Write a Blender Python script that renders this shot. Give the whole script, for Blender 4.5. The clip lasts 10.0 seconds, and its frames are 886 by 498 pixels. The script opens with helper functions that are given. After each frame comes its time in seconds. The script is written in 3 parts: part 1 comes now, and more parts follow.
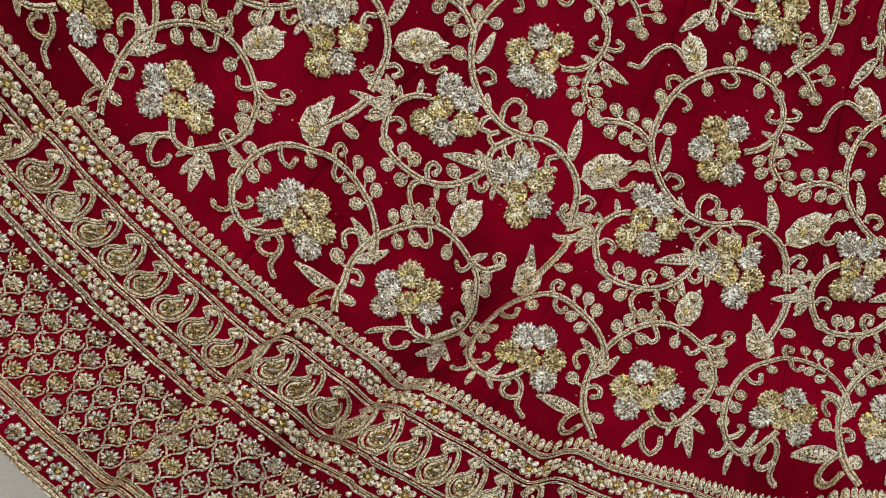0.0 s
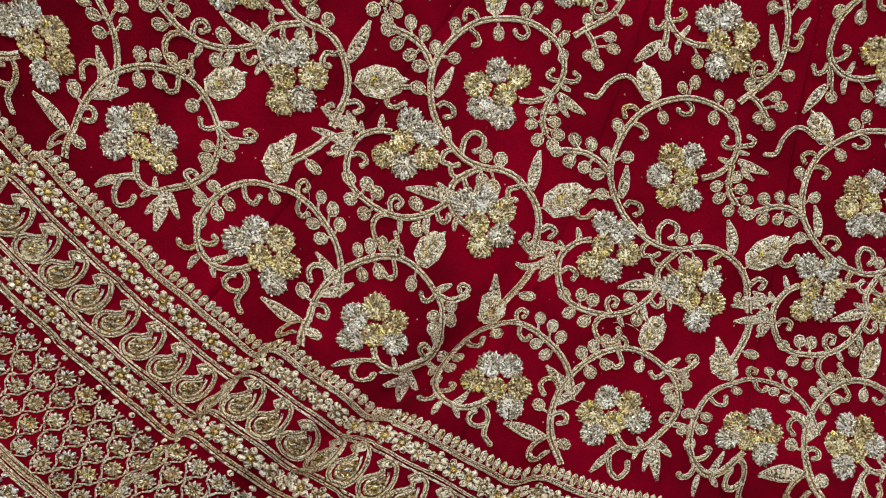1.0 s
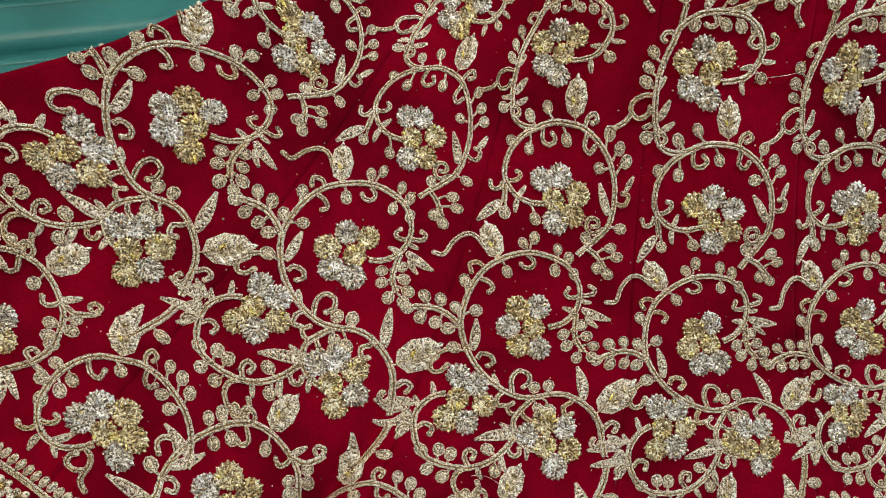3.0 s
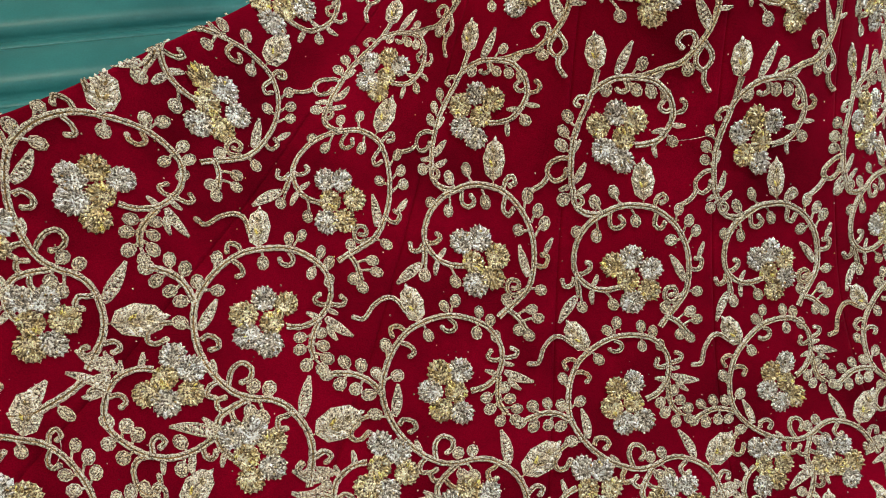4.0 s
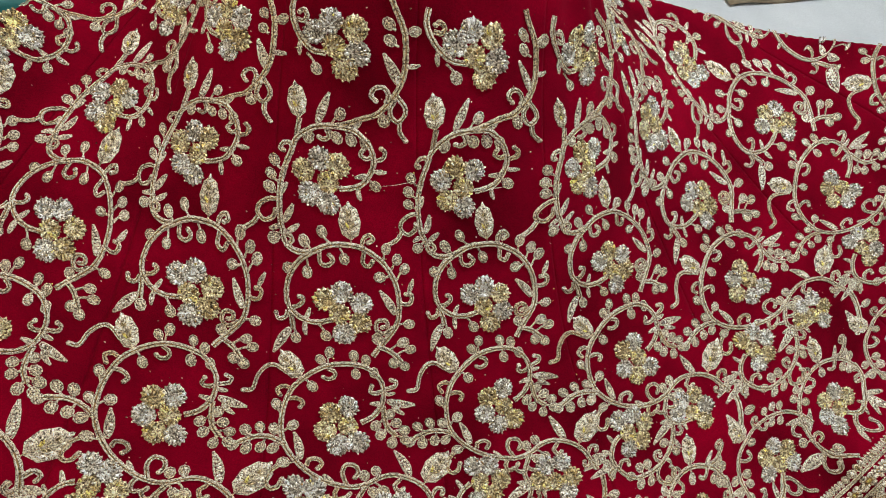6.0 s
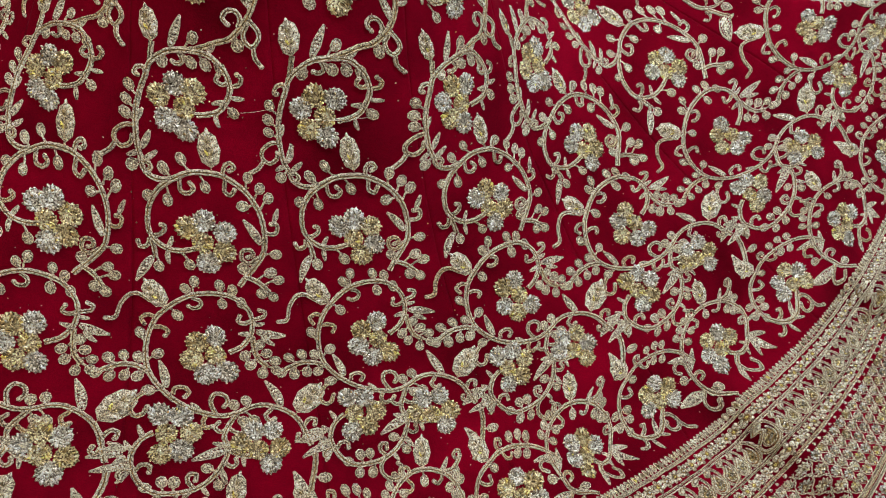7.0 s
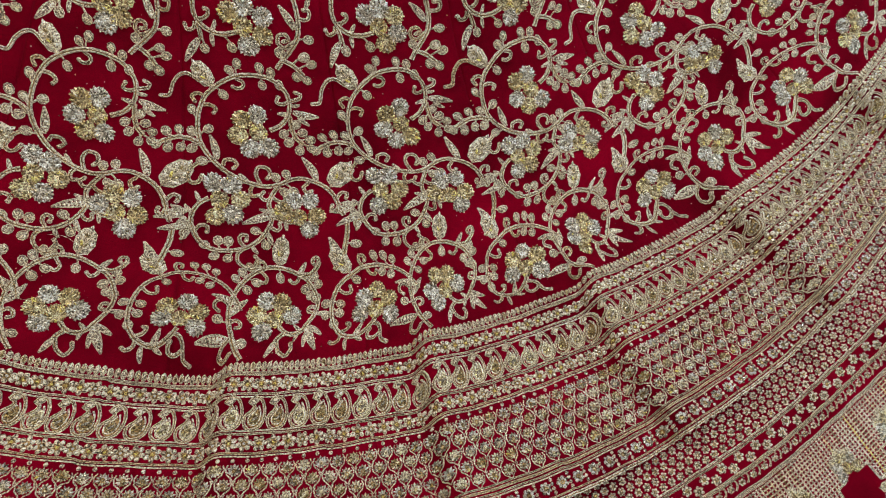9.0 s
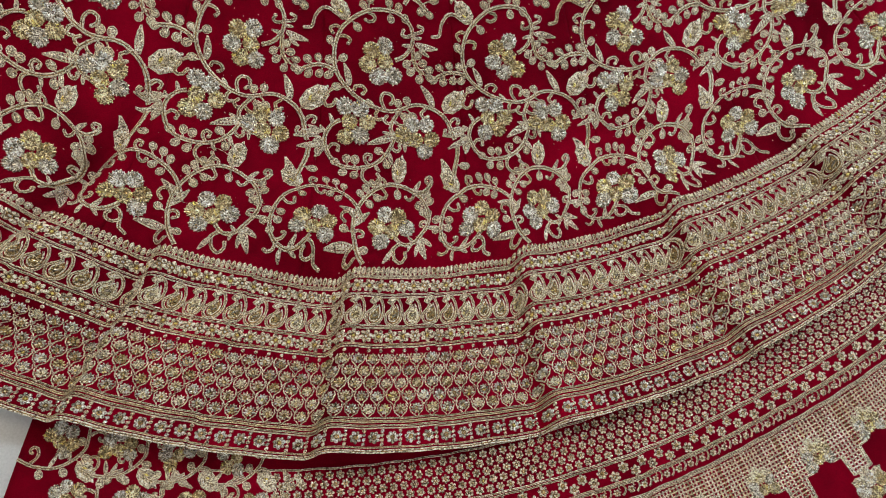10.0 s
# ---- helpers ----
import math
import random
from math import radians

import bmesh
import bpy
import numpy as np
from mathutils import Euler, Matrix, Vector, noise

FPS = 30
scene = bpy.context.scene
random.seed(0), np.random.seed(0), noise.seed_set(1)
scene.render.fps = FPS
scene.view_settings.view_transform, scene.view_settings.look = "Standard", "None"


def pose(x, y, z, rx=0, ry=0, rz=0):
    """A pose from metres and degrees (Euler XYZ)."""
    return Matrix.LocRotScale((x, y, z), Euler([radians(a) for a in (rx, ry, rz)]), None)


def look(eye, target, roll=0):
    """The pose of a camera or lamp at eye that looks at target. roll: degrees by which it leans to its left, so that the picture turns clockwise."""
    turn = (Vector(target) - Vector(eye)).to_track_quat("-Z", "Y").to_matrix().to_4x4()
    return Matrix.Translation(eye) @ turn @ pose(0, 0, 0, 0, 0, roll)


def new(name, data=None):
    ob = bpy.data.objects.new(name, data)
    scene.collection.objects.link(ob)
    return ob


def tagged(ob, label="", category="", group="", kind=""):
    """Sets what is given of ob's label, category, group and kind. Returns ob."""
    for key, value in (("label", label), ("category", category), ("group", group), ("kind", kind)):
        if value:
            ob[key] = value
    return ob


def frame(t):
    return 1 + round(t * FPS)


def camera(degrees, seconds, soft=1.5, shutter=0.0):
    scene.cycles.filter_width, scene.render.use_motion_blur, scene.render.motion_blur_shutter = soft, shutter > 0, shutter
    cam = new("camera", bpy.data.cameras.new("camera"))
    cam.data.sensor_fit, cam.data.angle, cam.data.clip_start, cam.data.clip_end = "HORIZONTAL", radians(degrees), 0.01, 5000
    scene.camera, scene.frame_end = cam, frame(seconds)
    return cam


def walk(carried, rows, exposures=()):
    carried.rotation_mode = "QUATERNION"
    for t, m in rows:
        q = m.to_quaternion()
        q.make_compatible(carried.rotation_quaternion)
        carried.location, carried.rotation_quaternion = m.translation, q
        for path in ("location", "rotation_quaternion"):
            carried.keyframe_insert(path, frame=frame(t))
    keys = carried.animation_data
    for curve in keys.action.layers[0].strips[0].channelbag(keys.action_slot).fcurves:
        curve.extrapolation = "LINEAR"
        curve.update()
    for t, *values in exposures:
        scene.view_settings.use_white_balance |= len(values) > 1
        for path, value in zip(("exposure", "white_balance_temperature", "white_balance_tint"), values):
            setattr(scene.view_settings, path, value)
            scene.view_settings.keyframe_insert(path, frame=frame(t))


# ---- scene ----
import collections

cam = camera(65.0, 10.0, soft=0.85)
PATH = [
    (0, (0.047, 0.047, 0.568), (0.116, 0.94, -1.22), 5.5),
    (0.5, (0.065, 0.056, 0.578), (0.136, 0.961, -1.204), 4.8),
    (1, (0.076, 0.059, 0.585), (0.151, 0.98, -1.189), 4.3),
    (1.5, (0.083, 0.07, 0.605), (0.168, 1.052, -1.135), 4.3),
    (2, (0.11, 0.087, 0.618), (0.227, 1.108, -1.098), 5.0),
    (2.5, (0.143, 0.096, 0.629), (0.303, 1.159, -1.057), 6.0),
    (4, (0.206, 0.136, 0.653), (0.531, 1.297, -0.943), 10.1),
    (4.5, (0.242, 0.141, 0.673), (0.598, 1.294, -0.922), 11.4),
    (5, (0.274, 0.144, 0.696), (0.694, 1.295, -0.885), 13.8),
    (5.5, (0.342, 0.143, 0.733), (0.779, 1.237, -0.884), 16.2),
    (6, (0.423, 0.136, 0.749), (0.874, 1.208, -0.877), 17.8),
    (7.5, (0.541, 0.057, 0.754), (1.074, 0.984, -0.936), 24.2),
    (8, (0.54, 0.049, 0.768), (1.066, 0.864, -0.981), 27.3),
    (8.5, (0.534, 0.006, 0.775), (1.033, 0.705, -1.031), 29.5),
    (9, (0.507, -0.024, 0.802), (0.948, 0.59, -1.05), 30.0),
    (9.5, (0.457, -0.08, 0.835), (0.828, 0.486, -1.047), 28.4),
    (10, (0.417, -0.121, 0.864), (0.706, 0.444, -1.032), 23.3),
]
walk(cam, [(t, look(eye, target, roll)) for t, eye, target, roll in PATH], exposures=[(0, 0.0), (2.5, 0.1), (5.5, 0.1), (7.5, -0.15), (10, -0.15)])

# ---- light ----
world = bpy.data.worlds.new("room_world")
scene.world = world
world.use_nodes = True
world.node_tree.nodes["Background"].inputs[0].default_value = (0.9, 0.93, 1.0, 1)
world.node_tree.nodes["Background"].inputs[1].default_value = 0.02
FLOOR = -0.145
TOP = 2.35


def area(name, eye, target, sx, sy, watts, colour):
    lamp = bpy.data.lights.new(name, "AREA")
    lamp.shape, lamp.size, lamp.size_y, lamp.energy, lamp.color = "RECTANGLE", sx, sy, watts, colour
    ob = new(name, lamp)
    ob.matrix_world = look(eye, target)
    return ob


# cool tube lights over the far side, warm ones over the near left
LAMPS = [
    ("ceiling_lamp_light", (1.5, 1.0, TOP - 0.06), 1.2, 0.22, 28, (0.76, 0.90, 1.0)),
    ("ceiling_lamp_light", (-0.9, 1.0, TOP - 0.06), 0.5, 0.5, 13, (1.0, 0.81, 0.54)),
    ("ceiling_lamp_light", (0.6, -1.0, TOP - 0.06), 1.2, 0.3, 7.5, (0.94, 0.97, 1.0)),
]
for lamp_name, eye, sx, sy, watts, colour in LAMPS:
    area(lamp_name, eye, (eye[0], eye[1] + 0.001, 0), sx, sy, watts, colour)


# ---- materials ----
def material(name):
    m = bpy.data.materials.new(name)
    m.use_nodes = True
    return m, m.node_tree.nodes, m.node_tree.links, m.node_tree.nodes["Principled BSDF"]


def noise_tex(nodes, links, scale, detail=3.0, rough=0.55):
    tc = nodes.new("ShaderNodeTexCoord")
    n = nodes.new("ShaderNodeTexNoise")
    n.inputs["Scale"].default_value = scale
    n.inputs["Detail"].default_value = detail
    n.inputs["Roughness"].default_value = rough
    links.new(tc.outputs["Object"], n.inputs["Vector"])
    return n


def ramp(nodes, links, source, stops):
    r = nodes.new("ShaderNodeValToRGB")
    while len(r.color_ramp.elements) < len(stops):
        r.color_ramp.elements.new(0.5)
    for e, (p, c) in zip(r.color_ramp.elements, stops):
        e.position, e.color = p, (*c, 1)
    links.new(source, r.inputs[0])
    return r


def mix(nodes, links, kind, fac, a, b):
    m = nodes.new("ShaderNodeMix")
    m.data_type, m.blend_type = "RGBA", kind
    m.inputs[0].default_value = fac
    links.new(a, m.inputs[6])
    links.new(b, m.inputs[7])
    return m.outputs[2]


def bump(nodes, links, bsdf, source, strength, distance):
    b = nodes.new("ShaderNodeBump")
    b.inputs["Strength"].default_value = strength
    b.inputs["Distance"].default_value = distance
    links.new(source, b.inputs["Height"])
    links.new(b.outputs[0], bsdf.inputs["Normal"])


def velvet(name, base):
    m, nodes, links, bsdf = material(name)
    big = noise_tex(nodes, links, 9.0, 4.0)
    fine = noise_tex(nodes, links, 900.0, 2.0)
    dark, light = tuple(c * 0.55 for c in base), tuple(c * 1.45 for c in base)
    a = ramp(nodes, links, big.outputs[0], [(0.3, dark), (0.7, light)])
    b = ramp(nodes, links, fine.outputs[0], [(0.3, (0.7, 0.7, 0.7)), (0.7, (1.2, 1.2, 1.2))])
    links.new(mix(nodes, links, "MULTIPLY", 1.0, a.outputs[0], b.outputs[0]), bsdf.inputs["Base Color"])
    bsdf.inputs["Roughness"].default_value = 0.85
    bsdf.inputs["Specular IOR Level"].default_value = 0.02
    bsdf.inputs["Sheen Weight"].default_value = 0.10
    bsdf.inputs["Sheen Roughness"].default_value = 0.35
    bsdf.inputs["Sheen Tint"].default_value = (1.0, 0.12, 0.2, 1)
    bump(nodes, links, bsdf, fine.outputs[0], 0.35, 0.0006)
    return m


def zari(name, stops, metal, rough, grain=700.0):
    """Metal thread: colour from piece to piece, a twisted grain, painted glints and dark pits."""
    m, nodes, links, bsdf = material(name)
    geo = nodes.new("ShaderNodeNewGeometry")
    piece = ramp(nodes, links, geo.outputs["Random Per Island"], stops)
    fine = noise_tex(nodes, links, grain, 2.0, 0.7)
    # highlights above white and near-black pits, thread sparkle put into the base colour
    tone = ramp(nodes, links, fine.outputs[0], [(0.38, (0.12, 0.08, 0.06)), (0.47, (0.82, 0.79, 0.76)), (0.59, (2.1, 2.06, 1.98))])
    worn = noise_tex(nodes, links, 35.0, 3.0)
    wear = ramp(nodes, links, worn.outputs[0], [(0.3, (0.82, 0.78, 0.74)), (0.7, (1.08, 1.06, 1.04))])
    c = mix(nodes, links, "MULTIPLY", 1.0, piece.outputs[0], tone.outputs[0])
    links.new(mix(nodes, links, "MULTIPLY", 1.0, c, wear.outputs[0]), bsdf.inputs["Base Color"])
    bsdf.inputs["Metallic"].default_value = metal
    gloss = nodes.new("ShaderNodeMapRange")
    gloss.inputs["To Min"].default_value, gloss.inputs["To Max"].default_value = rough * 0.5, rough * 1.6
    links.new(geo.outputs["Random Per Island"], gloss.inputs["Value"])
    links.new(gloss.outputs[0], bsdf.inputs["Roughness"])
    bump(nodes, links, bsdf, fine.outputs[0], 1.0, 0.0016)
    return m


VELVET = velvet("red_velvet", (0.210, 0.0004, 0.012))
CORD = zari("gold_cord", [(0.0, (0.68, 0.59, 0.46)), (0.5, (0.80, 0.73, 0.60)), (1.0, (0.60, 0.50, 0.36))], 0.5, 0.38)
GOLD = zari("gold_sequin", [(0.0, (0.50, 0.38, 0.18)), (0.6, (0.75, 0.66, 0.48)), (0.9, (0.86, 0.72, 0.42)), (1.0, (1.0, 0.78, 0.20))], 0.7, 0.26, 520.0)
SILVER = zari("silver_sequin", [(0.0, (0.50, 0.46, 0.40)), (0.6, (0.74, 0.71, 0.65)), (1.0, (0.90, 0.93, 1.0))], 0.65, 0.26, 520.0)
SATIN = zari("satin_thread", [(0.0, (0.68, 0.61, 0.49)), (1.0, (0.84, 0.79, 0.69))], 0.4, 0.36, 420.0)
# dark gold fill of motifs, which also paints the shade in cord grooves
DARK_GOLD_SHADE = zari("dark_gold_and_groove_shade", [(0.0, (0.20, 0.12, 0.05)), (1.0, (0.40, 0.27, 0.12))], 0.6, 0.45, 520.0)


def plain(name, dark, light, scale, rough, relief, fine_scale=300.0):
    m, nodes, links, bsdf = material(name)
    n = noise_tex(nodes, links, scale, 5.0)
    f = noise_tex(nodes, links, fine_scale, 3.0)
    a = ramp(nodes, links, n.outputs[0], [(0.3, dark), (0.7, light)])
    b = ramp(nodes, links, f.outputs[0], [(0.3, (0.92, 0.92, 0.92)), (0.7, (1.05, 1.05, 1.05))])
    links.new(mix(nodes, links, "MULTIPLY", 1.0, a.outputs[0], b.outputs[0]), bsdf.inputs["Base Color"])
    bsdf.inputs["Roughness"].default_value = rough
    bump(nodes, links, bsdf, f.outputs[0], 0.3, relief)
    return m


SHEET = plain("white_cotton", (0.70, 0.71, 0.73), (0.82, 0.83, 0.85), 6.0, 0.9, 0.001)
TEAL = plain("teal_paint", (0.025, 0.17, 0.17), (0.045, 0.27, 0.265), 7.0, 0.42, 0.0006)
PLASTER = plain("cream_plaster", (0.62, 0.58, 0.50), (0.72, 0.68, 0.60), 3.0, 0.9, 0.002)
WHITEWASH = plain("white_ceiling_paint", (0.74, 0.74, 0.73), (0.80, 0.80, 0.79), 3.0, 0.9, 0.001)
TAN = plain("tan_cloth", (0.30, 0.22, 0.14), (0.48, 0.38, 0.26), 40.0, 0.85, 0.001)

glow = bpy.data.materials.new("lamp_diffuser")
glow.use_nodes = True
glow.node_tree.nodes["Principled BSDF"].inputs["Emission Color"].default_value = (1, 0.97, 0.9, 1)
glow.node_tree.nodes["Principled BSDF"].inputs["Emission Strength"].default_value = 4.0


# ---- the skirt's shape ----
# A skirt spread over the floor as a flared half-cone: kk counts its gores, vv runs from the border's upper edge (0) up to the waist.
CENTRE = (0.58, 0.86)
PHI = [(0, 0, -79.837), (1, 0, 81.601), (2, 0, 3.665), (3, 0, -8.726), (4, 0, -1.935), (5, 0, -0.881), (0, 1, -2.916), (1, 1, 10.391), (2, 1, 6.236), (3, 1, -8.292), (4, 1, -3.989), (0, 2, -5.551), (1, 2, 4.615), (2, 2, 6.957), (3, 2, -2.402), (0, 3, 2.712), (1, 3, 14.209)]
RHO = [(0, 0, 0.5435), (1, 0, -0.0217), (2, 0, 0.2928), (3, 0, 0.1414), (4, 0, -0.0416), (5, 0, -0.0562), (0, 1, -0.3124), (1, 1, -0.0112), (2, 1, -0.1349), (3, 1, -0.0116), (4, 1, 0.055), (0, 2, 0.0545), (1, 2, 0.0046), (2, 2, -0.1128), (3, 2, -0.0688), (0, 3, -0.0104)]
ZED = [(0, 0, -0.0056), (1, 0, -0.0184), (2, 0, 0.1076), (3, 0, 0.0812), (4, 0, 0.055), (0, 1, 0.2125), (1, 1, -0.0214), (2, 1, -0.1644), (3, 1, 0.0288), (0, 2, 0.1085), (1, 2, -0.0182), (2, 2, -0.1512), (0, 3, -0.0076), (5, 0, -0.0587), (3, 2, -0.0055), (4, 1, 0.0984)]
# soft swells and hollows of the cloth: gore, height, rise, half-widths
SWELLS = [(3.72, 0.03, 0.028, 0.25, 0.05), (4.74, 0.03, 0.040, 0.25, 0.05), (2.6, -0.01, -0.035, 0.25, 0.05), (3.15, 0.08, -0.015, 0.3, 0.07), (1.5, -0.06, 0.020, 0.22, 0.06), (1.95, -0.07, -0.022, 0.2, 0.06)]
SEAM = 0.55
PLEAT = 0.82
HEM = -0.24


def poly(terms, kk, vv):
    a, b = (kk - 4) / 4, (vv - 0.2) / 0.4
    return sum(c * a**i * b**j for i, j, c in terms)


def side_edge(vv):
    """Where the skirt's first gore turns under, by height."""
    return -0.58 + 1.05 * np.clip(vv - 0.15, 0.0, 0.45) - 0.8 * np.clip(0.1 - vv, 0.0, 0.35)


def far_edge(vv):
    """Where the last gore turns under."""
    return 8.55 - 2.75 * np.clip(vv - 0.17, 0.0, 0.6)


def base_surface(kk, vv):
    phi = np.radians(poly(PHI, kk, np.maximum(vv, 0.03)))
    turn = (kk - PLEAT + 0.5) % 1.0 - 0.5
    rho = poly(RHO, kk, vv) - 0.007 / (1 + np.exp((vv - 0.015) / 0.016)) * np.tanh(turn / 0.04) * np.exp(-np.abs(turn) / 0.22)
    z = poly(ZED, kk, vv)
    for a, b, h, sa, sb in SWELLS:
        z = z + h * np.exp(-(((kk - a) / sa) ** 2) - ((vv - b) / sb) ** 2)
    # pleats that open towards the hem, one at each seam
    s = (kk - SEAM + 0.5) % 1.0 - 0.5
    low = 1 / (1 + np.exp((vv - 0.015) / 0.016))
    g = (kk - PLEAT + 0.5) % 1.0 - 0.5
    z = z + 0.031 * low * np.tanh(g / 0.050) * np.exp(-np.abs(g) / 0.17)
    z = z - 0.0006 * np.exp(-((s / 0.015) ** 2))
    # the deep fold beside the second gore
    line = 1.24 + 1.3 * np.clip(vv, -0.1, 0.3)
    deep = np.clip((0.26 - vv) / 0.2, 0, 1)
    z = z - 0.028 * deep * np.exp(-(((kk - line) / 0.06) ** 2)) + 0.010 * deep * np.exp(-(((kk - line - 0.17) / 0.09) ** 2))
    # gathers below the waist
    high = np.clip((vv - 0.42) / 0.25, 0, 1) ** 2
    z = z + 0.007 * high * np.sin(13.5 * kk + 3 * vv) * np.exp(-(((kk - 5.2) / 0.9) ** 2))
    # slow waves of cloth that lies loosely
    z = z + 0.0035 * np.sin(2.3 * kk + 9 * vv) * np.sin(17 * vv + 1.1 * kk) + 0.002 * np.sin(5.1 * kk - 21 * vv)
    # the folded side edge turns under
    under = np.clip((side_edge(vv) - kk) / 0.10, 0, 2) + np.clip((kk - far_edge(vv)) / 0.10, 0, 2)
    z = z - 0.05 * under**2
    z = np.maximum(z, FLOOR + 0.028)
    return np.stack([CENTRE[0] + rho * np.cos(phi), CENTRE[1] + rho * np.sin(phi), z], -1)


def skirt_map(kk, vv, h):
    kk, vv, h = (np.asarray(a, float) for a in (kk, vv, h))
    p = base_surface(kk, vv)
    du = base_surface(kk + 0.01, vv) - base_surface(kk - 0.01, vv)
    dv = base_surface(kk, vv + 0.002) - base_surface(kk, vv - 0.002)
    n = np.cross(du, dv)
    n /= np.linalg.norm(n, axis=-1, keepdims=True) + 1e-12
    return p + n * h[..., None]


def scale_at(k0, v0):
    one = np.array([k0 - 0.02, k0 + 0.02, k0, k0]), np.array([v0, v0, v0 - 0.01, v0 + 0.01])
    a, b, c, d = skirt_map(*one, np.zeros(4))
    a[2] = b[2] = (a[2] + b[2]) / 2
    return float(np.linalg.norm(b - a) / 0.04), float(np.linalg.norm(d - c) / 0.02)


# ---- flat embroidery pieces, in metres about an origin on the cloth ----
class Stitch:
    """Collects raised pieces as (x, y, height) with their faces and material slots."""

    def __init__(self):
        self.v, self.f, self.m = [], [], []

    def add(self, verts, faces, slot):
        o = len(self.v)
        self.v.extend(verts)
        self.f.extend([tuple(i + o for i in f) for f in faces])
        self.m.extend([slot] * len(faces))

    def bead(self, x, y, length, width, ang, h, slot=0, lift=0.0, sides=6):
        c, s = math.cos(ang), math.sin(ang)
        verts = []
        for r, z in ((1.0, 0.0), (0.72, 0.72 * h)):
            for i in range(sides):
                t = 2 * math.pi * i / sides
                a, b = r * length / 2 * math.cos(t), r * width / 2 * math.sin(t)
                verts.append((x + a * c - b * s, y + a * s + b * c, lift + z))
        verts.append((x, y, lift + h))
        faces = [(i, (i + 1) % sides, sides + (i + 1) % sides, sides + i) for i in range(sides)]
        faces += [(sides + i, sides + (i + 1) % sides, 2 * sides) for i in range(sides)]
        self.add(verts, faces, slot)

    def cord(self, pts, w, h, slot=0, closed=False, taper=False, ridges=2):
        n = len(pts)
        prof = [(-0.5, 0.0), (-0.38, 0.9), (-0.11, 0.9), (0.0, 0.35), (0.11, 0.9), (0.38, 0.9), (0.5, 0.0)] if ridges == 2 else [(-0.5, 0.0), (0.0, 1.0), (0.5, 0.0)]
        verts = []
        for i, (x, y) in enumerate(pts):
            (x0, y0), (x1, y1) = (pts[i - 1], pts[(i + 1) % n]) if closed else (pts[max(i - 1, 0)], pts[min(i + 1, n - 1)])
            dx, dy = x1 - x0, y1 - y0
            d = math.hypot(dx, dy) or 1.0
            k = 1.0 if not taper else 1.0 - 0.55 * i / (n - 1)
            twist = 1 + 0.10 * math.sin(i * 2.1)
            for a, z in prof:
                verts.append((x - dy / d * a * w * k * twist, y + dx / d * a * w * k * twist, z * h * k))
        p = len(prof)
        faces = []
        for i in range(n if closed else n - 1):
            j = (i + 1) % n
            faces += [(i * p + a, j * p + a, j * p + a + 1, i * p + a + 1) for a in range(p - 1)]
        self.add(verts, faces, slot)
        # groove faces turn dark gold: shade between the strands, put into the colour
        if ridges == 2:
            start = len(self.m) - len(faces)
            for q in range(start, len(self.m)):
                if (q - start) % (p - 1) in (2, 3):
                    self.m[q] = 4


def smooth_line(pts, step=0.004):
    """A soft curve through a few points, evenly stepped (Catmull-Rom)."""
    q = [Vector(p) for p in pts]
    q = [2 * q[0] - q[1], *q, 2 * q[-1] - q[-2]]
    out = []
    for a, b, c, d in zip(q, q[1:], q[2:], q[3:]):
        n = max(2, int((c - b).length / step))
        for i in range(n):
            t = i / n
            out.append(0.5 * (2 * b + (c - a) * t + (2 * a - 5 * b + 4 * c - d) * t * t + (3 * b - a - 3 * c + d) * t**3))
    out.append(q[-2])
    return [(p.x, p.y) for p in out]


def spiral(x, y, ang, side, size):
    """A curl that leaves the stem along ang and winds to one side."""
    pts, px, py, a = [(x, y)], x, y, ang
    n = 14
    for i in range(n):
        a += side * (0.16 + 0.036 * i)
        step = size * (0.30 - 0.012 * i)
        px, py = px + step * math.cos(a), py + step * math.sin(a)
        pts.append((px, py))
    return pts


def put_bud(st, x, y, ang, size):
    ca, sa = math.cos(ang), math.sin(ang)
    st.bead(x + ca * size * 0.45, y + sa * size * 0.45, size * 0.8, size * 0.70, ang, 0.0008, 0, 0.0, 7)
    rim = [(x + ca * (size * 0.45 + size * 0.5 * math.cos(t)) - sa * size * 0.42 * math.sin(t), y + sa * (size * 0.45 + size * 0.5 * math.cos(t)) + ca * size * 0.42 * math.sin(t)) for t in [i * 0.785 for i in range(8)]]
    st.cord(rim, size * 0.13, 0.0013, 0, True, False, 1)
    for off in (-0.55, 0.0, 0.55):
        b = ang + off
        st.bead(x + ca * size * 0.12 + math.cos(b) * size * 0.40, y + sa * size * 0.12 + math.sin(b) * size * 0.40, size * 0.52, size * 0.17, b, 0.0012, 0, 0.0005, 5)


def put_long_leaf(st, x, y, ang, length, bend=0.25):
    n = 9
    left, right, mid = [], [], []
    for i in range(n + 1):
        t = i / n
        w = 0.112 * length * math.sin(math.pi * min(1.0, 0.08 + 0.92 * t) ** 0.85) + 0.0003
        a = ang + bend * (t - 0.5)
        px, py = x + length * t * math.cos(a), y + length * t * math.sin(a)
        left.append((px - w * math.sin(a), py + w * math.cos(a)))
        right.append((px + w * math.sin(a), py - w * math.cos(a)))
        mid.append((px, py))
    st.cord(left + right[::-1], 0.0021, 0.0016, 0, True, False, 1)
    for i in range(1, n):
        wx, wy = left[i][0] - right[i][0], left[i][1] - right[i][1]
        st.bead(mid[i][0], mid[i][1], math.hypot(wx, wy) * 1.0, length / n * 1.15, math.atan2(wy, wx) + 0.35, 0.0015, 1, 0.0002, 5)


